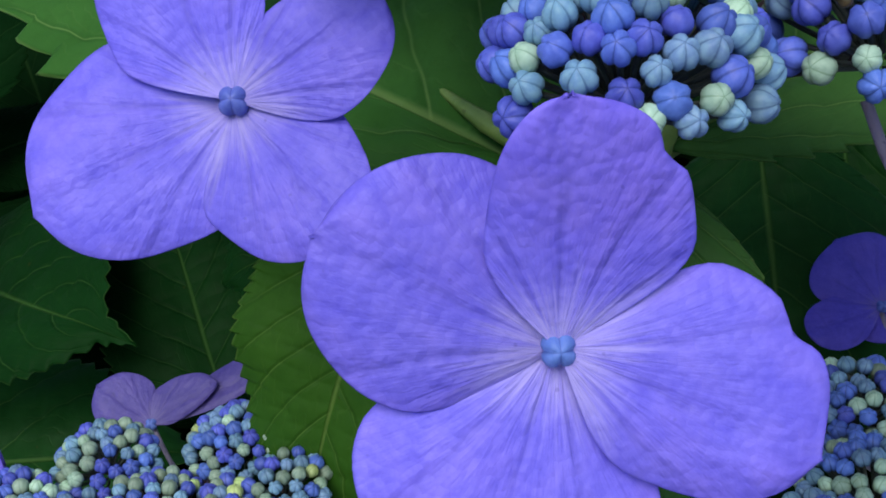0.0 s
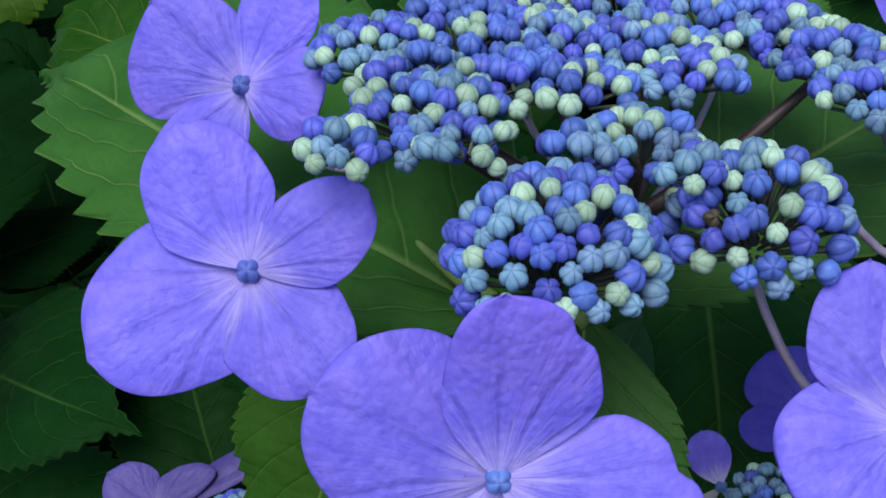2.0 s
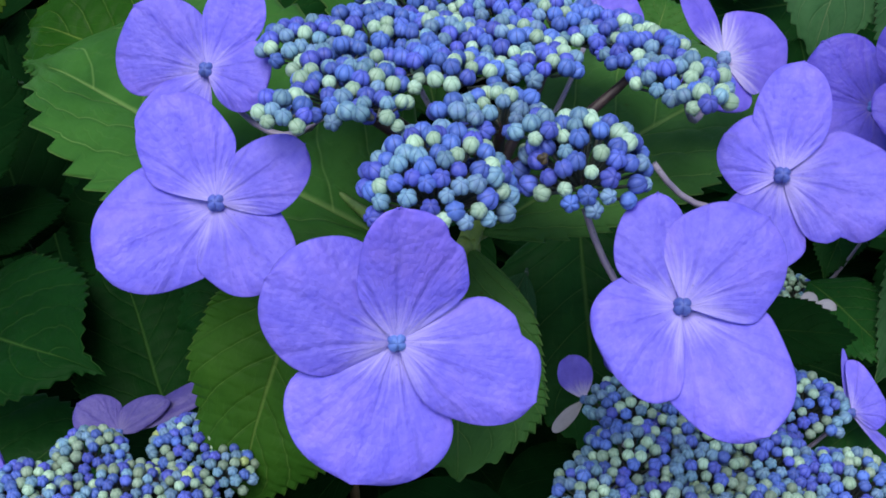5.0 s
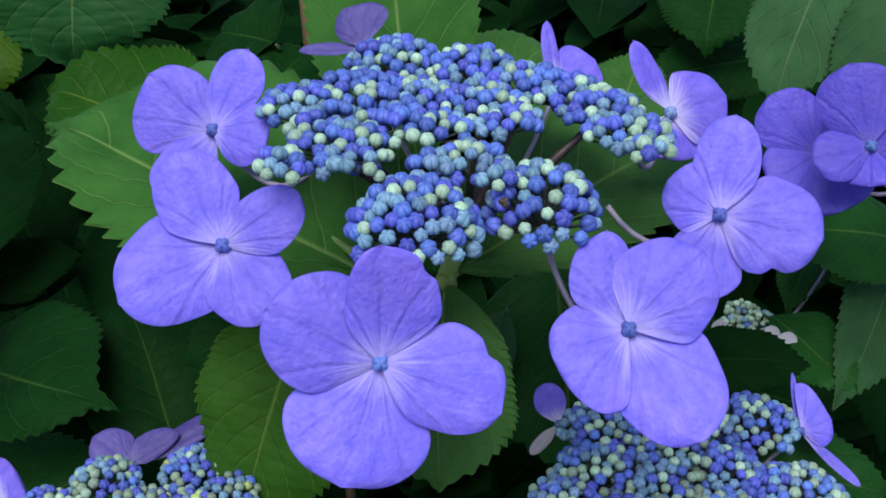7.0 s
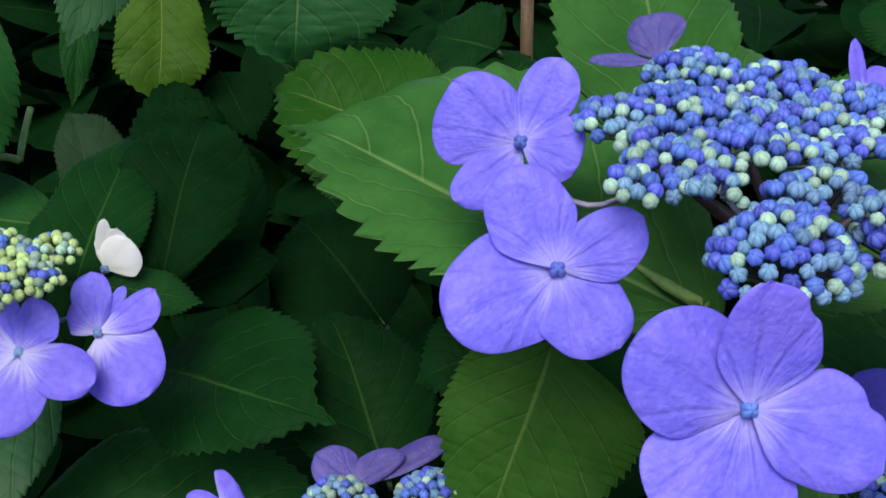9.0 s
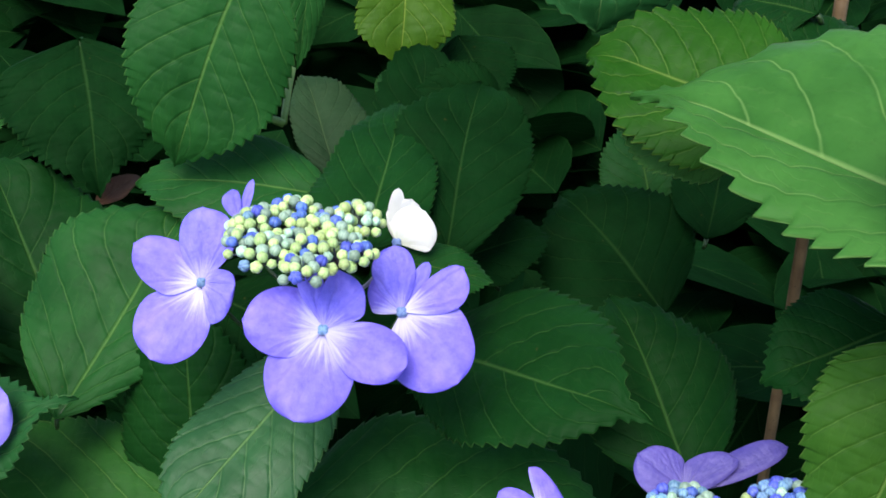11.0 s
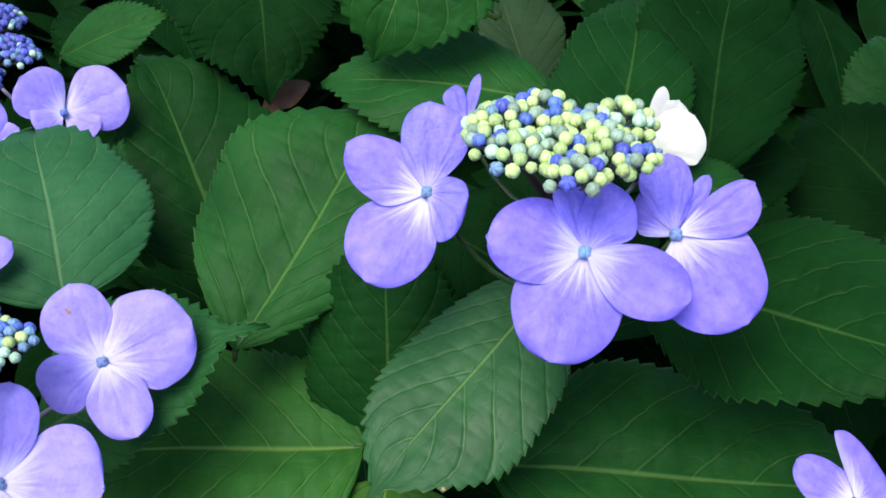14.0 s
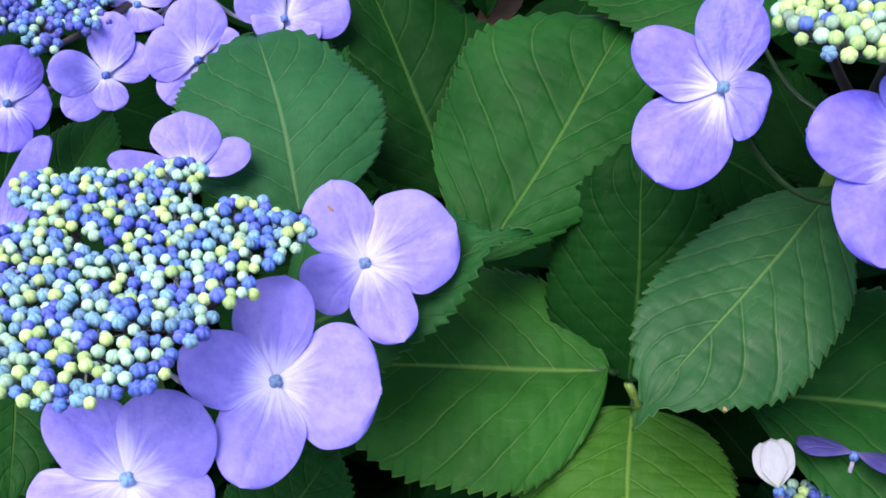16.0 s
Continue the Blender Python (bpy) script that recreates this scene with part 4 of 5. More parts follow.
bud_cluster(head_a, (0.0052, 0.1216, 0.9702), 0.0120, 0.0054, (50, 30, 20, 0, 0), 106, 0.0034, 86)
bud_cluster(head_a, (-0.0064, 0.1072, 0.9706), 0.0056, 0.0025, (50, 30, 20, 0, 0), 107, 0.0034, 86, ray=False)
bud_cluster(head_a, (0.0106, 0.1090, 0.9703), 0.0062, 0.0028, (50, 30, 20, 0, 0), 108, 0.0034, 86, ray=False)
bud_cluster(head_a, (-0.0039, 0.1447, 0.9700), 0.0109, 0.0049, (50, 30, 20, 0, 0), 109, 0.0034, 86)
bud_cluster(head_a, (0.0094, 0.1534, 0.9697), 0.0127, 0.0057, (50, 30, 20, 0, 0), 110, 0.0034, 86, ray=False)
bud_cluster(head_a, (0.0179, 0.1790, 0.9692), 0.0129, 0.0058, (50, 30, 20, 0, 0), 111, 0.0034, 86, ray=False)
bud_cluster(head_a, (0.0233, 0.1464, 0.9696), 0.0133, 0.0060, (50, 30, 20, 0, 0), 112, 0.0034, 86)
bud_cluster(head_a, (0.0373, 0.1724, 0.9691), 0.0116, 0.0052, (50, 30, 20, 0, 0), 113, 0.0034, 86, ray=False)
bud_cluster(head_a, (0.0385, 0.1450, 0.9694), 0.0117, 0.0053, (50, 30, 20, 0, 0), 114, 0.0034, 86)
bud_cluster(head_a, (0.0509, 0.1588, 0.9691), 0.0111, 0.0050, (50, 30, 20, 0, 0), 115, 0.0034, 86)
bud_cluster(head_a, (0.0602, 0.1529, 0.9690), 0.0102, 0.0046, (50, 30, 20, 0, 0), 116, 0.0034, 86, ray=False)
bud_cluster(head_a, (0.0671, 0.1421, 0.9691), 0.0106, 0.0048, (50, 30, 20, 0, 0), 117, 0.0034, 86)
bud_cluster(head_a, (0.0714, 0.1283, 0.9692), 0.0104, 0.0047, (50, 30, 20, 0, 0), 118, 0.0034, 86, ray=False)
bud_cluster(head_a, (0.0114, 0.1280, 0.9700), 0.0080, 0.0036, (50, 30, 20, 0, 0), 119, 0.0034, 86, ray=False)
bud_cluster(head_a, (0.0269, 0.1278, 0.9698), 0.0080, 0.0036, (50, 30, 20, 0, 0), 120, 0.0034, 86, ray=False)
bud_cluster(head_a, (-0.0001, 0.1265, 0.9702), 0.0073, 0.0033, (50, 30, 20, 0, 0), 121, 0.0034, 86, ray=False)
bud_cluster(head_a, (0.0275, 0.1483, 0.9695), 0.0089, 0.0040, (50, 30, 20, 0, 0), 122, 0.0034, 86, ray=False)
bud_cluster(head_a, (0.0443, 0.1332, 0.9695), 0.0078, 0.0035, (50, 30, 20, 0, 0), 123, 0.0034, 86, ray=False)
bud_cluster(head_a, (0.0179, 0.1306, 0.9699), 0.0084, 0.0038, (50, 30, 20, 0, 0), 124, 0.0034, 86, ray=False)
bud_cluster(head_a, (0.0034, 0.1332, 0.9701), 0.0075, 0.0034, (50, 30, 20, 0, 0), 125, 0.0034, 86, ray=False)
bud_cluster(head_a, (0.0737, 0.1146, 0.9694), 0.0048, 0.0022, (50, 30, 20, 0, 0), 126, 0.0034, 86, ray=False)
floret(head_a, (-0.0200, 0.1050, 0.9508), (0.0155, -0.7738, 0.6332), ((25.5, 0.0225, 0.0184, 0.13, 0.0023, 0.47, -0.05), (-57.9, 0.0199, 0.0145, 0.13, 0.0023, 0.48, 0.14), (119.0, 0.0250, 0.0242, 0.13, 0.0000, 0.35, 0.09), (-141.1, 0.0198, 0.0188, 0.13, 0.0011, 0.42, 0.13)), "blue", foot=(-0.0150, 0.1240, 0.9385))
floret(head_a, (-0.0268, 0.1454, 0.9604), (-0.1305, -0.8036, 0.5806), ((53.3, 0.0215, 0.0232, 0.13, 0.0000, 0.48, -0.28), (-20.0, 0.0211, 0.0137, 0.13, 0.0011, 0.62, 0.08), (-108.1, 0.0144, 0.0159, 0.13, 0.0023, 0.59, -0.24), (136.4, 0.0202, 0.0134, 0.13, 0.0000, 0.40, -0.22)), "blue", foot=(-0.0013, 0.1373, 0.9531))
large_floret = floret(head_a, (0.0143, 0.0762, 0.9392), (0.0847, -0.8545, 0.5126), ((-1.7, 0.0233, 0.0195, 0.45, 0.0023, 0.45, 0.29, 1, 0.78), (60.8, 0.0252, 0.0249, 0.13, 0.0011, 0.46, 0.06), (-116.4, 0.0260, 0.0220, 0.13, 0.0023, 0.45, -0.21, -1, 0.75), (158.1, 0.0256, 0.0305, 0.13, 0.0000, 0.51, 0.02)), "blue", foot=(0.0219, 0.1024, 0.9463))
floret(head_a, (0.0659, 0.0837, 0.9411), (-0.0870, -0.6989, 0.7098), ((14.8, 0.0212, 0.0149, 0.13, 0.0011, 0.46, -0.36), (-41.2, 0.0222, 0.0232, 0.13, 0.0023, 0.36, -0.02), (113.4, 0.0170, 0.0240, 0.13, 0.0011, 0.45, -0.27), (-144.9, 0.0269, 0.0239, 0.13, 0.0000, 0.36, -0.06)), "blue", foot=(0.0518, 0.1127, 0.9447))
floret(head_a, (0.0924, 0.1175, 0.9495), (-0.1664, -0.7540, 0.6354), ((-4.4, 0.0231, 0.0153, 0.13, 0.0023, 0.49, -0.02), (60.0, 0.0142, 0.0180, 0.13, 0.0011, 0.30, 0.13), (-100.0, 0.0232, 0.0234, 0.13, 0.0011, 0.42, -0.04, 1, 0.62), (148.8, 0.0201, 0.0183, 0.13, 0.0000, 0.53, -0.41)), "blue", foot=(0.0677, 0.1249, 0.9483))
floret(head_a, (0.0877, 0.1536, 0.9597), (0.1155, -0.7397, 0.6591), ((-79.7, 0.0153, 0.0197, 0.15, 0.0011, 0.30, -0.02), (23.9, 0.0199, 0.0071, 0.20, 0.0023, 0.51, -0.15), (160.0, 0.0120, 0.0174, 0.10, 0.0000, 0.60, -0.05)), "violet", foot=(0.0758, 0.1361, 0.9570))
floret(head_a, (0.0622, 0.1814, 0.9561), (0.0501, -0.7012, 0.7112), ((3.7, 0.0186, 0.0045, 0.14, 0.0023, 0.47, -0.17), (-57.8, 0.0135, 0.0159, 0.14, 0.0011, 0.67, -0.06)), "violet")
floret(head_a, (0.0091, 0.1858, 0.9665), (-0.1445, -0.6564, 0.7404), ((33.3, 0.0124, 0.0155, 0.14, 0.0023, 0.50, 0.37), (99.6, 0.0175, 0.0041, 0.14, 0.0011, 0.49, 0.18)), "dusk")
withered_bud(head_a, (0.0397, 0.0907, 0.9677))
head_stem(head_a, (0.0295, 0.1261, 0.9282))

head_r = flower_head("lower lacecap head of blue-green buds among dark leaves", (0.0960, 0.1341, 0.8564))
bud_cluster(head_r, (0.1202, 0.1437, 0.8713), 0.0121, 0.0073, (36, 34, 20, 0, 10), 127, 0.0031, 84)
bud_cluster(head_r, (0.0924, 0.1364, 0.8718), 0.0136, 0.0082, (36, 34, 20, 0, 10), 128, 0.0031, 84)
bud_cluster(head_r, (0.0738, 0.1416, 0.8720), 0.0110, 0.0066, (36, 34, 20, 0, 10), 129, 0.0031, 84)
bud_cluster(head_r, (0.0708, 0.1224, 0.8723), 0.0131, 0.0078, (36, 34, 20, 0, 10), 130, 0.0031, 84)
bud_cluster(head_r, (0.0870, 0.1180, 0.8721), 0.0138, 0.0083, (36, 34, 20, 0, 10), 131, 0.0031, 84)
bud_cluster(head_r, (0.1045, 0.1210, 0.8718), 0.0122, 0.0073, (36, 34, 20, 0, 10), 132, 0.0031, 84)
bud_cluster(head_r, (0.1222, 0.1125, 0.8717), 0.0136, 0.0082, (36, 34, 20, 0, 10), 133, 0.0031, 84)
bud_cluster(head_r, (0.1039, 0.1384, 0.8716), 0.0092, 0.0055, (36, 34, 20, 0, 10), 134, 0.0031, 84)
bud_cluster(head_r, (0.0598, 0.1100, 0.8726), 0.0101, 0.0060, (36, 34, 20, 0, 10), 135, 0.0031, 84)
bud_cluster(head_r, (0.0779, 0.1019, 0.8725), 0.0147, 0.0088, (36, 34, 20, 0, 10), 136, 0.0031, 84)
bud_cluster(head_r, (0.1026, 0.1012, 0.8722), 0.0148, 0.0089, (36, 34, 20, 0, 10), 137, 0.0031, 84)
# The deep violet also puts the shadow over this floret into its colour.
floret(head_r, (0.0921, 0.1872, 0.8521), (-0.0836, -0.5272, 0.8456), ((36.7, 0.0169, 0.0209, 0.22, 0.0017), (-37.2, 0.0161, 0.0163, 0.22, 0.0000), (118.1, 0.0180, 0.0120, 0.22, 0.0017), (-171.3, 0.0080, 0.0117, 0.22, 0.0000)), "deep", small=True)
floret(head_r, (0.1321, 0.1406, 0.8659), (-0.1005, -0.7035, 0.7035), ((-66.6, 0.0090, 0.0193, 0.14, 0.0023, 0.49, -0.35), (-132.5, 0.0215, 0.0032, 0.14, 0.0011, 0.59, -0.03), (8.0, 0.0167, 0.0020, 0.14, 0.0000, 0.54, 0.03)), "blue", small=True)
floret(head_r, (0.0649, 0.1567, 0.8576), (-0.1005, -0.7035, 0.7035), ((24.0, 0.0126, 0.0097, 0.14, 0.0023, 0.54, -0.02), (140.0, 0.0125, 0.0040, 0.14, 0.0011, 0.58, 0.00)), "dusk", small=True, tones=("violet", "ashen"))
head_stem(head_r, (0.0998, 0.1270, 0.8043))

head_t = flower_head("small faded head of pale buds deep in the shrub", (0.1585, 0.2598, 0.8178))
bud_cluster(head_t, (0.1578, 0.2744, 0.8214), 0.0070, 0.0035, (4, 10, 40, 0, 46), 138, 0.0026, 78)
bud_cluster(head_t, (0.1641, 0.2660, 0.8214), 0.0073, 0.0037, (4, 10, 40, 0, 46), 139, 0.0026, 78)
bud_cluster(head_t, (0.1533, 0.2552, 0.8217), 0.0067, 0.0034, (4, 10, 40, 0, 46), 140, 0.0026, 78)
bud_cluster(head_t, (0.1617, 0.2516, 0.8217), 0.0058, 0.0029, (4, 10, 40, 0, 46), 141, 0.0026, 78)
bud_cluster(head_t, (0.1515, 0.2642, 0.8216), 0.0059, 0.0030, (4, 10, 40, 0, 46), 142, 0.0026, 78)
floret(head_t, (0.1642, 0.2490, 0.8197), (-0.1040, -0.6135, 0.7829), ((-134.0, 0.0045, 0.0054, 0.22, 0.0017), (46.0, 0.0030, 0.0049, 0.22, 0.0000)), "white", small=True)
floret(head_t, (0.1465, 0.2513, 0.8226), (-0.0693, -0.6235, 0.7786), ((154.6, 0.0052, 0.0050, 0.22, 0.0017), (-42.3, 0.0033, 0.0046, 0.22, 0.0000)), "white", small=True)
floret(head_t, (0.1821, 0.2562, 0.8531), (-0.3347, -0.6218, 0.7080), ((29.3, 0.0030, 0.0031, 0.22, 0.0017), (-141.9, 0.0029, 0.0031, 0.22, 0.0000)), "white", small=True)
floret(head_t, (0.1400, 0.2329, 0.8343), (0.0000, -0.6500, 0.7600), ((40.0, 0.0085, 0.0070, 0.20, 0.0011), (115.0, 0.0080, 0.0065, 0.20, 0.0000)), "ashen", small=True)
floret(head_t, (0.1569, 0.2311, 0.8320), (0.0000, -0.6500, 0.7600), ((-70.0, 0.0085, 0.0070, 0.20, 0.0011), (5.0, 0.0080, 0.0065, 0.20, 0.0000)), "ashen", small=True)

head_q = flower_head("lacecap head with deep violet florets at the edge of the shrub", (0.1871, 0.2104, 0.9142))
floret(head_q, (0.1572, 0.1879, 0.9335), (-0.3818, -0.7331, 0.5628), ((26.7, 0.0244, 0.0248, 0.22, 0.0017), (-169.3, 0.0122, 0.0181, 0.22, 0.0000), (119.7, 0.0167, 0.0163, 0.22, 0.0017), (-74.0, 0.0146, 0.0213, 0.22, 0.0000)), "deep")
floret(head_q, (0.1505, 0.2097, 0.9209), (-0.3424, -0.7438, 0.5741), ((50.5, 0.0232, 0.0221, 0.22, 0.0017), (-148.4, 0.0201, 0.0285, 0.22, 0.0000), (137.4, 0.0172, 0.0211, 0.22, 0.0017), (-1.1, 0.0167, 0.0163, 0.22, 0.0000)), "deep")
bud_cluster(head_q, (0.2049, 0.2338, 0.9179), 0.0133, 0.0067, (50, 30, 20, 0, 0), 143, 0.0040, 78)
bud_cluster(head_q, (0.2104, 0.2121, 0.9181), 0.0145, 0.0072, (50, 30, 20, 0, 0), 144, 0.0040, 78)
bud_cluster(head_q, (0.1893, 0.1904, 0.9187), 0.0120, 0.0060, (50, 30, 20, 0, 0), 145, 0.0040, 78)

head_l = flower_head("low lacecap head of green and blue buds with folded mauve florets", (-0.0606, 0.1703, 0.8228))
# Bud mix leans to darker kinds to imitate the shade on this head.
bud_cluster(head_l, (-0.0737, 0.1573, 0.8428), 0.0106, 0.0064, (38, 28, 10, 4, 20), 146, 0.0032, 84)
bud_cluster(head_l, (-0.0461, 0.1629, 0.8423), 0.0114, 0.0068, (38, 28, 10, 4, 20), 147, 0.0032, 84)
bud_cluster(head_l, (-0.0884, 0.1445, 0.8432), 0.0083, 0.0050, (38, 28, 10, 4, 20), 148, 0.0032, 84)
bud_cluster(head_l, (-0.0609, 0.1429, 0.8428), 0.0115, 0.0069, (38, 28, 10, 4, 20), 149, 0.0032, 84)
bud_cluster(head_l, (-0.0352, 0.1505, 0.8423), 0.0092, 0.0055, (38, 28, 10, 4, 20), 150, 0.0032, 84)
bud_cluster(head_l, (-0.0757, 0.1371, 0.8431), 0.0113, 0.0068, (38, 28, 10, 4, 20), 151, 0.0032, 84)
bud_cluster(head_l, (-0.0461, 0.1402, 0.8426), 0.0113, 0.0068, (38, 28, 10, 4, 20), 152, 0.0032, 84)
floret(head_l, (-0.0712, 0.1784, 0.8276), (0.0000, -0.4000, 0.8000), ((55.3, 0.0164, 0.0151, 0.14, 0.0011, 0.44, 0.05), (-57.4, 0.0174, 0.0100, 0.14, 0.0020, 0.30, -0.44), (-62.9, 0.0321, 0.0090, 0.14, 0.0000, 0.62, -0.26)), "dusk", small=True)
floret(head_l, (-0.1106, 0.1671, 0.8204), (-0.1507, -0.6027, 0.7836), ((68.9, 0.0156, 0.0107, 0.14, 0.0011, 0.42, -0.13), (-50.9, 0.0085, 0.0312, 0.14, 0.0023, 0.36, -0.06)), "violet", small=True)

head_h = flower_head("young lacecap head of lime-green buds with pale-hearted violet florets", (-0.1858, 0.2236, 0.8602))
bud_cluster(head_h, (-0.1989, 0.2155, 0.8876), 0.0108, 0.0067, (21, 3, 10, 42, 24), 153, 0.0035, 84)
bud_cluster(head_h, (-0.1919, 0.2221, 0.8878), 0.0092, 0.0057, (21, 3, 10, 42, 24), 154, 0.0035, 84, ray=False)
bud_cluster(head_h, (-0.1941, 0.1998, 0.8880), 0.0083, 0.0051, (21, 3, 10, 42, 24), 155, 0.0035, 84, ray=False)
bud_cluster(head_h, (-0.1852, 0.2029, 0.8882), 0.0091, 0.0057, (21, 3, 10, 42, 24), 156, 0.0035, 84)
bud_cluster(head_h, (-0.1788, 0.2146, 0.8881), 0.0088, 0.0065, (21, 3, 10, 42, 24), 157, 0.0035, 84, ray=False)
bud_cluster(head_h, (-0.1725, 0.2203, 0.8883), 0.0090, 0.0056, (21, 3, 10, 42, 24), 158, 0.0035, 84)
bud_cluster(head_h, (-0.1745, 0.2028, 0.8885), 0.0091, 0.0056, (21, 3, 10, 42, 24), 159, 0.0035, 84)
bud_cluster(head_h, (-0.1802, 0.1901, 0.8884), 0.0072, 0.0044, (21, 3, 10, 42, 24), 160, 0.0035, 84, ray=False)
bud_cluster(head_h, (-0.1693, 0.2000, 0.8886), 0.0065, 0.0040, (21, 3, 10, 42, 24), 161, 0.0035, 84, ray=False)
bud_cluster(head_h, (-0.2007, 0.2012, 0.8878), 0.0060, 0.0037, (21, 3, 10, 42, 24), 162, 0.0035, 84, ray=False)
# Bluer tones on some upper sepals partly paint in their shading.
floret(head_h, (-0.2188, 0.2113, 0.8648), (0.0246, -0.7304, 0.6826), ((63.7, 0.0242, 0.0165, 0.13, 0.0011, 0.39, -0.10), (4.1, 0.0229, 0.0175, 0.13, 0.0023, 0.58, 0.17), (-92.0, 0.0107, 0.0170, 0.13, 0.0023, 0.47, 0.45), (152.0, 0.0273, 0.0235, 0.13, 0.0000, 0.51, 0.11)), "violet", tones=("violet", "blue", "blue", "violet"), foot=(-0.1858, 0.2236, 0.8302), stalk=STALK_LEAF)
floret(head_h, (-0.2137, 0.2374, 0.8716), (-0.1234, -0.3777, 0.9177), ((11.4, 0.0164, 0.0036, 0.20, 0.0011, 0.59, -0.20), (36.9, 0.0125, 0.0062, 0.20, 0.0023, 0.73, -0.38)), "blue", stalk=STALK_LEAF)
floret(head_h, (-0.1772, 0.1934, 0.8633), (0.0861, -0.6907, 0.7181), ((83.6, 0.0231, 0.0211, 0.13, 0.0011, 0.43, 0.12), (16.4, 0.0178, 0.0076, 0.13, 0.0011, 0.78, -0.02), (-14.5, 0.0177, 0.0140, 0.13, 0.0023, 0.44, 0.45), (-114.9, 0.0264, 0.0176, 0.13, 0.0023, 0.56, 0.07), (164.4, 0.0272, 0.0264, 0.13, 0.0000, 0.38, 0.03)), "violet", tones=("violet", "blue", "blue", "violet", "violet"), foot=(-0.1858, 0.2236, 0.8302), stalk=STALK_LEAF)
nicked_floret = floret(head_h, (-0.1563, 0.2060, 0.8628), (0.1069, -0.6981, 0.7080), ((5.6, 0.0200, 0.0131, 0.13, 0.0011, 0.63, -0.15), (-28.7, 0.0171, 0.0048, 0.13, 0.0000, 0.65, -0.01), (-55.0, 0.0222, 0.0122, 0.13, 0.0023, 0.64, 0.45), (-143.4, 0.0268, 0.0282, 0.13, 0.0011, 0.32, -0.01), (23.0, 0.0140, 0.0158, 0.13, 0.0000, 0.30, -0.00)), "violet", tones=("blue", "blue", "violet", "violet", "violet"), foot=(-0.1858, 0.2236, 0.8302), stalk=STALK_LEAF)
floret(head_h, (-0.1625, 0.2368, 0.8681), (0.2362, -0.7868, 0.5702), ((-6.2, 0.0168, 0.0056, 0.35, 0.0011, 0.49, -0.12), (-47.5, 0.0129, 0.0184, 0.30, 0.0023, 0.42, 0.02), (-24.0, 0.0140, 0.0110, 0.45, 0.0000, 0.50, 0.00)), "white")
head_stem(head_h, (-0.1892, 0.2583, 0.7982))

head_j = flower_head("lacecap head of lime and blue buds with lilac florets", (-0.3558, 0.1629, 0.8000))
bud_cluster(head_j, (-0.3768, 0.1648, 0.8436), 0.0075, 0.0019, (28, 25, 30, 17, 0), 163, 0.0029, 80, ray=False)
bud_cluster(head_j, (-0.3672, 0.1685, 0.8437), 0.0082, 0.0021, (28, 25, 30, 17, 0), 164, 0.0029, 80, ray=False)
bud_cluster(head_j, (-0.3556, 0.1697, 0.8440), 0.0085, 0.0022, (28, 25, 30, 17, 0), 165, 0.0029, 80, ray=False)
bud_cluster(head_j, (-0.3474, 0.1759, 0.8441), 0.0093, 0.0024, (28, 25, 30, 17, 0), 166, 0.0029, 80)
bud_cluster(head_j, (-0.3643, 0.1556, 0.8439), 0.0076, 0.0020, (28, 25, 30, 17, 0), 167, 0.0029, 80)
bud_cluster(head_j, (-0.3489, 0.1555, 0.8443), 0.0088, 0.0023, (28, 25, 30, 17, 0), 168, 0.0029, 80)
bud_cluster(head_j, (-0.3390, 0.1606, 0.8445), 0.0072, 0.0019, (28, 25, 30, 17, 0), 169, 0.0029, 80, ray=False)
bud_cluster(head_j, (-0.3226, 0.1623, 0.8448), 0.0088, 0.0023, (28, 25, 30, 17, 0), 170, 0.0029, 80, ray=False)
bud_cluster(head_j, (-0.3111, 0.1581, 0.8451), 0.0076, 0.0020, (28, 25, 30, 17, 0), 171, 0.0029, 80)
bud_cluster(head_j, (-0.3264, 0.1506, 0.8449), 0.0085, 0.0022, (28, 25, 30, 17, 0), 172, 0.0029, 80)
bud_cluster(head_j, (-0.3142, 0.1491, 0.8451), 0.0071, 0.0018, (28, 25, 30, 17, 0), 173, 0.0029, 80, ray=False)
bud_cluster(head_j, (-0.3342, 0.1452, 0.8447), 0.0081, 0.0021, (28, 25, 30, 17, 0), 174, 0.0029, 80, ray=False)
bud_cluster(head_j, (-0.3634, 0.1394, 0.8441), 0.0091, 0.0024, (28, 25, 30, 17, 0), 175, 0.0029, 80)
bud_cluster(head_j, (-0.3721, 0.1407, 0.8439), 0.0083, 0.0021, (28, 25, 30, 17, 0), 176, 0.0029, 80)
bud_cluster(head_j, (-0.3538, 0.1354, 0.8444), 0.0080, 0.0021, (28, 25, 30, 17, 0), 177, 0.0029, 80, ray=False)
bud_cluster(head_j, (-0.3399, 0.1364, 0.8447), 0.0085, 0.0022, (28, 25, 30, 17, 0), 178, 0.0029, 80, ray=False)
bud_cluster(head_j, (-0.3236, 0.1346, 0.8451), 0.0083, 0.0022, (28, 25, 30, 17, 0), 179, 0.0029, 80, ray=False)
bud_cluster(head_j, (-0.3418, 0.1243, 0.8448), 0.0079, 0.0021, (28, 25, 30, 17, 0), 180, 0.0029, 80, ray=False)
bud_cluster(head_j, (-0.3155, 0.1370, 0.8452), 0.0074, 0.0019, (28, 25, 30, 17, 0), 181, 0.0029, 80)
bud_cluster(head_j, (-0.3542, 0.1247, 0.8445), 0.0083, 0.0022, (28, 25, 30, 17, 0), 182, 0.0029, 80)
bud_cluster(head_j, (-0.3269, 0.1217, 0.8451), 0.0080, 0.0021, (28, 25, 30, 17, 0), 183, 0.0029, 80, ray=False)
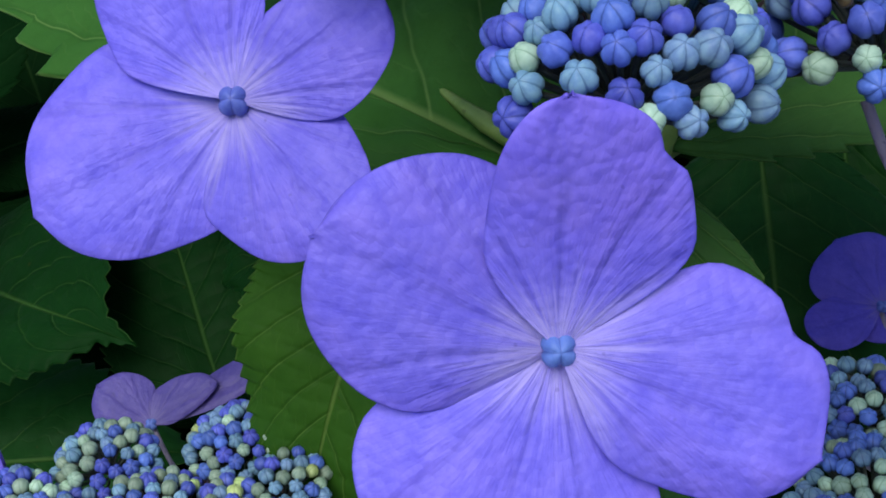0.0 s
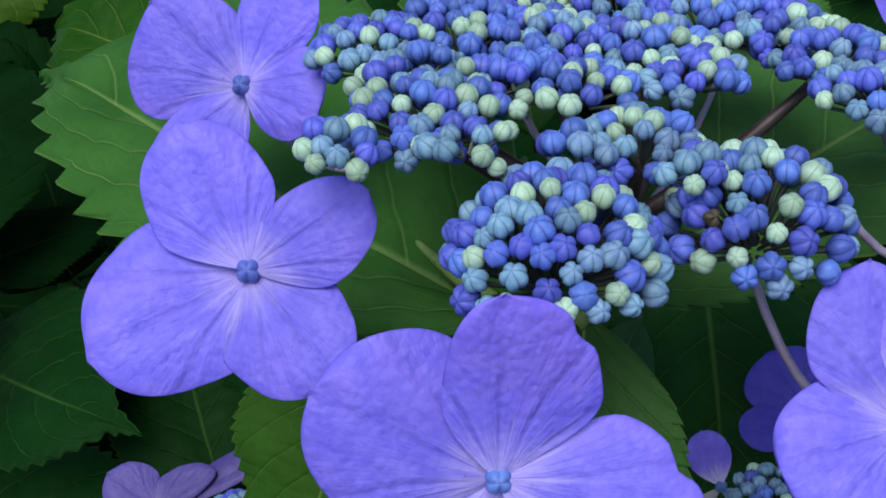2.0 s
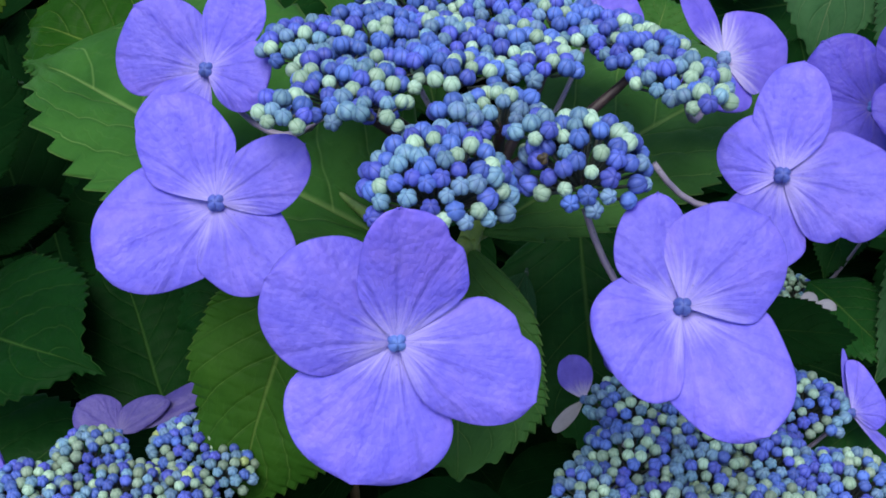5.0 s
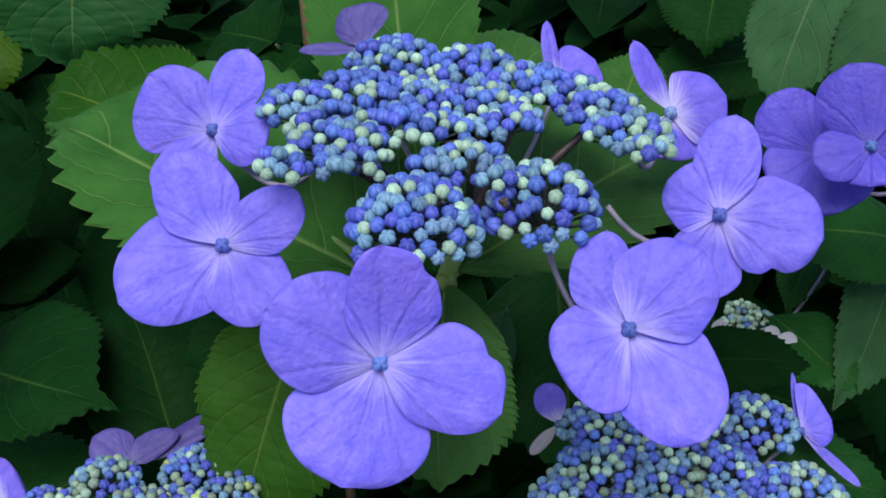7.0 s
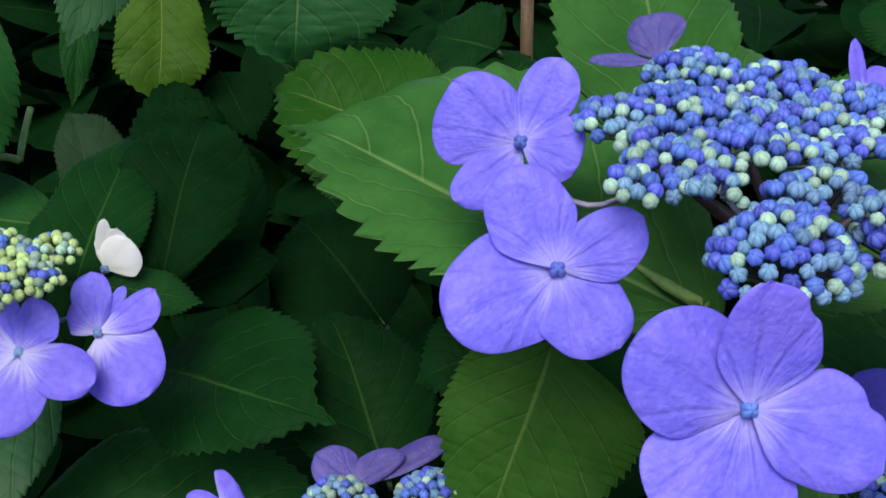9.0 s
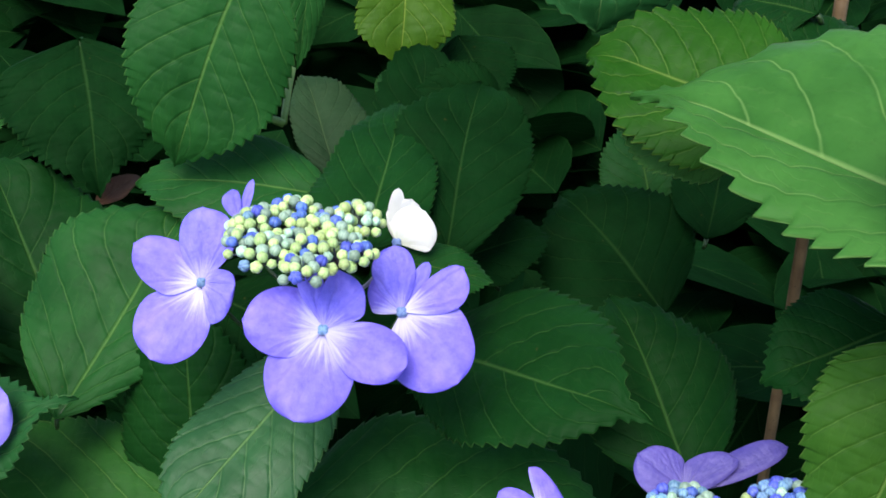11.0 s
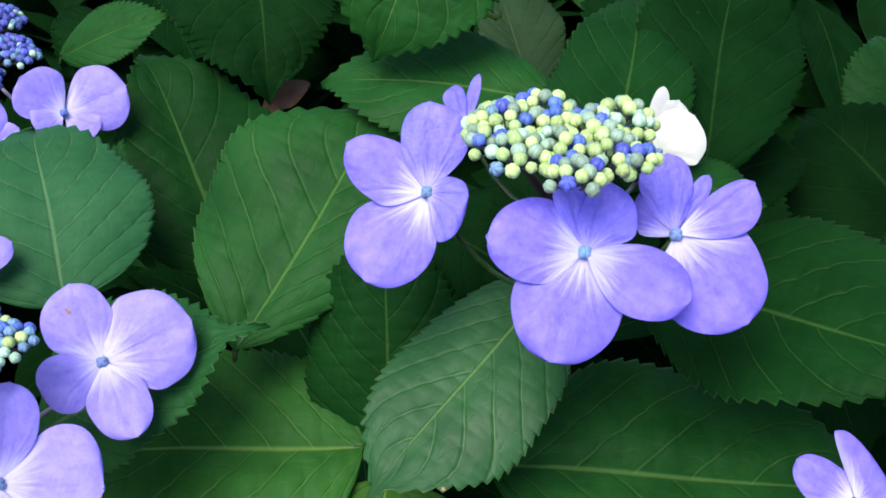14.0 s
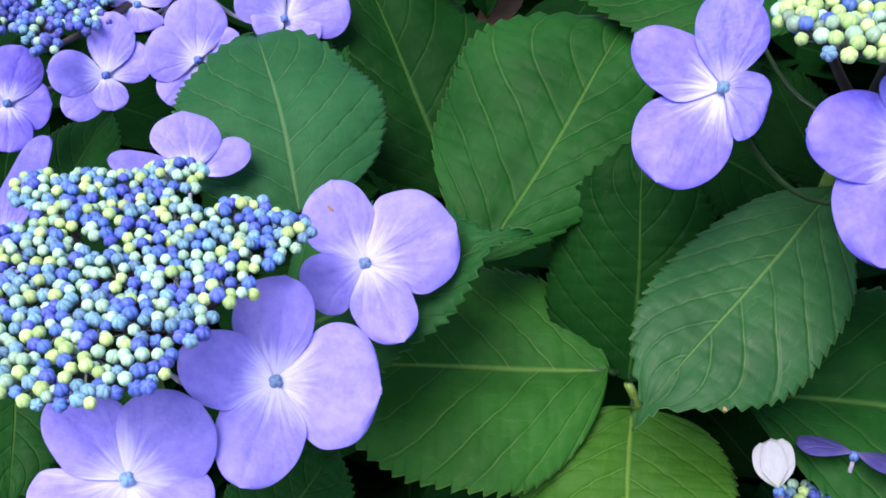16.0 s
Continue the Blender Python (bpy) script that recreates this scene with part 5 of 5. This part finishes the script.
bud_cluster(head_j, (-0.3629, 0.1232, 0.8443), 0.0093, 0.0024, (28, 25, 30, 17, 0), 184, 0.0029, 80, ray=False)
bud_cluster(head_j, (-0.3172, 0.1215, 0.8454), 0.0067, 0.0018, (28, 25, 30, 17, 0), 185, 0.0029, 80, ray=False)
bud_cluster(head_j, (-0.3323, 0.1120, 0.8451), 0.0078, 0.0020, (28, 25, 30, 17, 0), 186, 0.0029, 80, ray=False)
bud_cluster(head_j, (-0.3429, 0.1107, 0.8449), 0.0081, 0.0021, (28, 25, 30, 17, 0), 187, 0.0029, 80)
bud_cluster(head_j, (-0.3516, 0.1080, 0.8447), 0.0087, 0.0023, (28, 25, 30, 17, 0), 188, 0.0029, 80)
bud_cluster(head_j, (-0.3207, 0.1075, 0.8454), 0.0075, 0.0020, (28, 25, 30, 17, 0), 189, 0.0029, 80)
bud_cluster(head_j, (-0.3389, 0.1001, 0.8451), 0.0078, 0.0020, (28, 25, 30, 17, 0), 190, 0.0029, 80)
bud_cluster(head_j, (-0.3281, 0.1005, 0.8453), 0.0069, 0.0018, (28, 25, 30, 17, 0), 191, 0.0029, 80, ray=False)
bud_cluster(head_j, (-0.3790, 0.1320, 0.8438), 0.0129, 0.0034, (28, 25, 30, 17, 0), 192, 0.0029, 80)
bud_cluster(head_j, (-0.3626, 0.1067, 0.8445), 0.0116, 0.0030, (28, 25, 30, 17, 0), 193, 0.0029, 80, ray=False)
marked_floret = floret(head_j, (-0.2986, 0.1775, 0.8242), (0.3442, -0.6127, 0.7115), ((12.4, 0.0222, 0.0186, 0.13, 0.0011, 0.50, -0.19), (-74.5, 0.0248, 0.0273, 0.13, 0.0011, 0.49, -0.02), (98.7, 0.0166, 0.0159, 0.13, 0.0023, 0.62, -0.28), (-165.3, 0.0215, 0.0160, 0.13, 0.0023, 0.49, 0.05)), "lilac")
floret(head_j, (-0.3067, 0.1372, 0.8183), (0.4125, -0.5794, 0.7031), ((-19.2, 0.0237, 0.0187, 0.13, 0.0011, 0.59, -0.18), (-110.4, 0.0236, 0.0293, 0.13, 0.0011, 0.56, -0.06), (59.3, 0.0218, 0.0177, 0.13, 0.0023, 0.47, -0.10), (148.0, 0.0240, 0.0200, 0.13, 0.0023, 0.41, -0.05)), "lilac")
floret(head_j, (-0.3286, 0.1076, 0.8119), (0.4171, -0.5093, 0.7528), ((25.5, 0.0231, 0.0175, 0.13, 0.0011, 0.46, 0.09), (-60.2, 0.0212, 0.0226, 0.13, 0.0023, 0.46, -0.01), (132.6, 0.0200, 0.0334, 0.13, 0.0000, 0.39, 0.00), (-174.0, 0.0202, 0.0309, 0.13, 0.0000, 0.59, -0.00), (-138.6, 0.0190, 0.0190, 0.13, 0.0011, 0.58, 0.00)), "lilac")
floret(head_j, (-0.3571, 0.2049, 0.8273), (0.4317, -0.2604, 0.8636), ((-21.1, 0.0177, 0.0198, 0.22, 0.0017), (-89.7, 0.0183, 0.0112, 0.22, 0.0000), (63.2, 0.0232, 0.0098, 0.22, 0.0017)), "lilac")
floret(head_j, (-0.4002, 0.1733, 0.8167), (-0.2000, -0.7300, 0.6400), ((-13.5, 0.0320, 0.0128, 0.14, 0.0017, 0.38, -0.35), (-146.7, 0.0127, 0.0164, 0.22, 0.0000)), "blue")
head_stem(head_j, (-0.3762, 0.1962, 0.7337))

head_k = flower_head("lacecap head of small dark blue buds with lilac florets", (-0.4145, 0.3197, 0.8446))
bud_cluster(head_k, (-0.4260, 0.3512, 0.8458), 0.0135, 0.0081, (14, 16, 10, 0, 0, 60), 194, 0.0030, 78)
bud_cluster(head_k, (-0.4221, 0.3271, 0.8461), 0.0129, 0.0077, (14, 16, 10, 0, 0, 60), 195, 0.0030, 78)
bud_cluster(head_k, (-0.4021, 0.3213, 0.8466), 0.0101, 0.0061, (14, 16, 10, 0, 0, 60), 196, 0.0030, 78)
bud_cluster(head_k, (-0.3906, 0.3136, 0.8469), 0.0062, 0.0037, (14, 16, 10, 0, 0, 60), 197, 0.0030, 78)
bud_cluster(head_k, (-0.4357, 0.3551, 0.8455), 0.0123, 0.0074, (14, 16, 10, 0, 0, 60), 198, 0.0030, 78)
bud_cluster(head_k, (-0.3960, 0.2942, 0.8470), 0.0083, 0.0050, (14, 16, 10, 0, 0, 60), 199, 0.0030, 78)
bud_cluster(head_k, (-0.4403, 0.3362, 0.8456), 0.0185, 0.0111, (14, 16, 10, 0, 0, 60), 200, 0.0030, 78)
bud_cluster(head_k, (-0.4470, 0.2619, 0.8462), 0.0081, 0.0048, (20, 18, 12, 0, 0, 50), 201, 0.0030, 78)
bud_cluster(head_k, (-0.4296, 0.2507, 0.8467), 0.0082, 0.0049, (20, 18, 12, 0, 0, 50), 202, 0.0030, 78)
bud_cluster(head_k, (-0.4298, 0.2678, 0.8465), 0.0085, 0.0051, (20, 18, 12, 0, 0, 50), 203, 0.0030, 78)
bud_cluster(head_k, (-0.4149, 0.2565, 0.8470), 0.0066, 0.0040, (20, 18, 12, 0, 0, 50), 204, 0.0030, 78)
bud_cluster(head_k, (-0.4162, 0.2357, 0.8472), 0.0048, 0.0029, (20, 18, 12, 0, 0, 50), 205, 0.0030, 78)
bud_cluster(head_k, (-0.4519, 0.2531, 0.8462), 0.0099, 0.0060, (20, 18, 12, 0, 0, 50), 206, 0.0030, 78)
bud_cluster(head_k, (-0.4200, 0.2747, 0.8467), 0.0061, 0.0037, (20, 18, 12, 0, 0, 50), 207, 0.0030, 78)
floret(head_k, (-0.4080, 0.2493, 0.8298), (0.4806, -0.6574, 0.5804), ((-21.3, 0.0197, 0.0148, 0.22, 0.0017), (-71.7, 0.0158, 0.0134, 0.22, 0.0000), (77.4, 0.0172, 0.0148, 0.22, 0.0017), (128.0, 0.0179, 0.0126, 0.22, 0.0000), (179.8, 0.0117, 0.0110, 0.22, 0.0017)), "lilac", small=True)
floret(head_k, (-0.3841, 0.2660, 0.8300), (0.4154, -0.7009, 0.5798), ((-7.1, 0.0202, 0.0199, 0.22, 0.0017), (-64.7, 0.0157, 0.0105, 0.22, 0.0000), (71.5, 0.0165, 0.0185, 0.22, 0.0017), (138.4, 0.0175, 0.0150, 0.22, 0.0000)), "lilac", small=True)
floret(head_k, (-0.3599, 0.2831, 0.8394), (0.4408, -0.6803, 0.5856), ((39.9, 0.0174, 0.0195, 0.22, 0.0017), (-75.9, 0.0222, 0.0235, 0.22, 0.0000), (101.7, 0.0109, 0.0141, 0.22, 0.0017), (-124.8, 0.0128, 0.0146, 0.22, 0.0000)), "lilac", small=True)
floret(head_k, (-0.4400, 0.2402, 0.8207), (0.5421, -0.6025, 0.5857), ((-29.2, 0.0188, 0.0170, 0.22, 0.0017), (-103.7, 0.0135, 0.0166, 0.22, 0.0000), (166.6, 0.0162, 0.0152, 0.22, 0.0017), (58.4, 0.0144, 0.0175, 0.22, 0.0000)), "violet", small=True)
floret(head_k, (-0.4115, 0.2810, 0.8405), (0.4510, -0.6442, 0.6178), ((172.3, 0.0098, 0.0165, 0.22, 0.0017), (28.8, 0.0121, 0.0143, 0.22, 0.0000), (-57.2, 0.0142, 0.0136, 0.22, 0.0017)), "lilac", small=True)

head_m = flower_head("low lacecap head with a closed white floret bud", (-0.1734, 0.1992, 0.7475))
bud_cluster(head_m, (-0.1827, 0.1967, 0.7523), 0.0070, 0.0035, (25, 30, 30, 15, 0), 208, 0.0033, 78)
bud_cluster(head_m, (-0.1707, 0.2009, 0.7526), 0.0077, 0.0039, (25, 30, 30, 15, 0), 209, 0.0033, 78)
bud_cluster(head_m, (-0.1619, 0.1972, 0.7528), 0.0091, 0.0046, (25, 30, 30, 15, 0), 210, 0.0033, 78)
bud_cluster(head_m, (-0.1796, 0.1848, 0.7525), 0.0090, 0.0045, (25, 30, 30, 15, 0), 211, 0.0033, 78)
floret(head_m, (-0.1915, 0.1805, 0.7690), (-0.1500, -0.5500, 0.8200), ((26.0, 0.0128, 0.0090, 0.10, 0.0030, 0.50, 0.00), (14.0, 0.0122, 0.0066, 0.22, 0.0045, 0.52, 0.10), (40.0, 0.0118, 0.0066, 0.22, 0.0040, 0.52, -0.10), (28.0, 0.0112, 0.0064, 0.30, 0.0058, 0.50, 0.00)), "ashen", small=True, label="closed lilac-white floret bud")
floret(head_m, (-0.1720, 0.2005, 0.7665), (0.0500, 0.3800, 0.9000), ((78.0, 0.0185, 0.0165, 0.02, 0.0031), (-95.0, 0.0150, 0.0180, 0.02, 0.0028)), "dusk", small=True)

blemish(spotted_leaf, (-0.2024, 0.1569, 0.8275), 0.0007, 0.8, RUSTY, "rust-brown spot")
blemish(large_floret, (0.0412, 0.0799, 0.9238), 0.0011, 1.0, VIOLET_SCAR, "dark violet spot")
blemish(marked_floret, (-0.3052, 0.1765, 0.8412), 0.0012, 0.35, RUSTY, "brown scar")
blemish(nicked_floret, (-0.1351, 0.2177, 0.8496), 0.0014, 0.5, RUSTY, "brown scar")
leaf(shrub, (-0.3068, 0.3299, 0.8222), (-0.2934, 0.3477, 0.8275), 0.0105, (0.2089, -0.5312, 0.8211), 0.05, 0.3, -0.3, "dry")


# ---- woody stems inside the shrub ----
def woody_stem(path, radius, label):
    part("woody_stem", tube("woody_stem", path, radius, BARK), shrub, None, label)


woody_stem(bend((-0.020, 0.330, 0.98), (-0.005, 0.335, 0.05), (0.004, 0.004, 0), 10), 0.0025, "thin brown woody stem")

arched = [Vector(p) for p in ((-0.0003, 0.1454, 0.9310), (0.0079, 0.1304, 0.9318), (0.0155, 0.1234, 0.9314))]
path = [arched[0] * (1 - q) ** 2 + arched[1] * 2 * q * (1 - q) + arched[2] * q * q for q in (i / 10 for i in range(11))]
part("leaf_stalk", tube("leaf_stalk", path, [0.0004 + 0.0011 * min(1, i / 5) for i in range(11)], STALK_GREEN), shrub, None, "arched yellow-green leaf stalk")


def petiole(start, end, radius):
    part("leaf_stalk", tube("leaf_stalk", bend(start, end, (0, 0, 0.001)), radius, STALK_GREEN), shrub, None, "yellow-green leaf stalk")


petiole((-0.2158, 0.3237, 0.8901), (-0.2154, 0.3040, 0.8762), 0.0014)
petiole((-0.2244, 0.2993, 0.8793), (-0.2154, 0.3040, 0.8762), 0.0016)
petiole((-0.2342, 0.2173, 0.7650), (-0.2265, 0.2178, 0.7444), 0.0014)
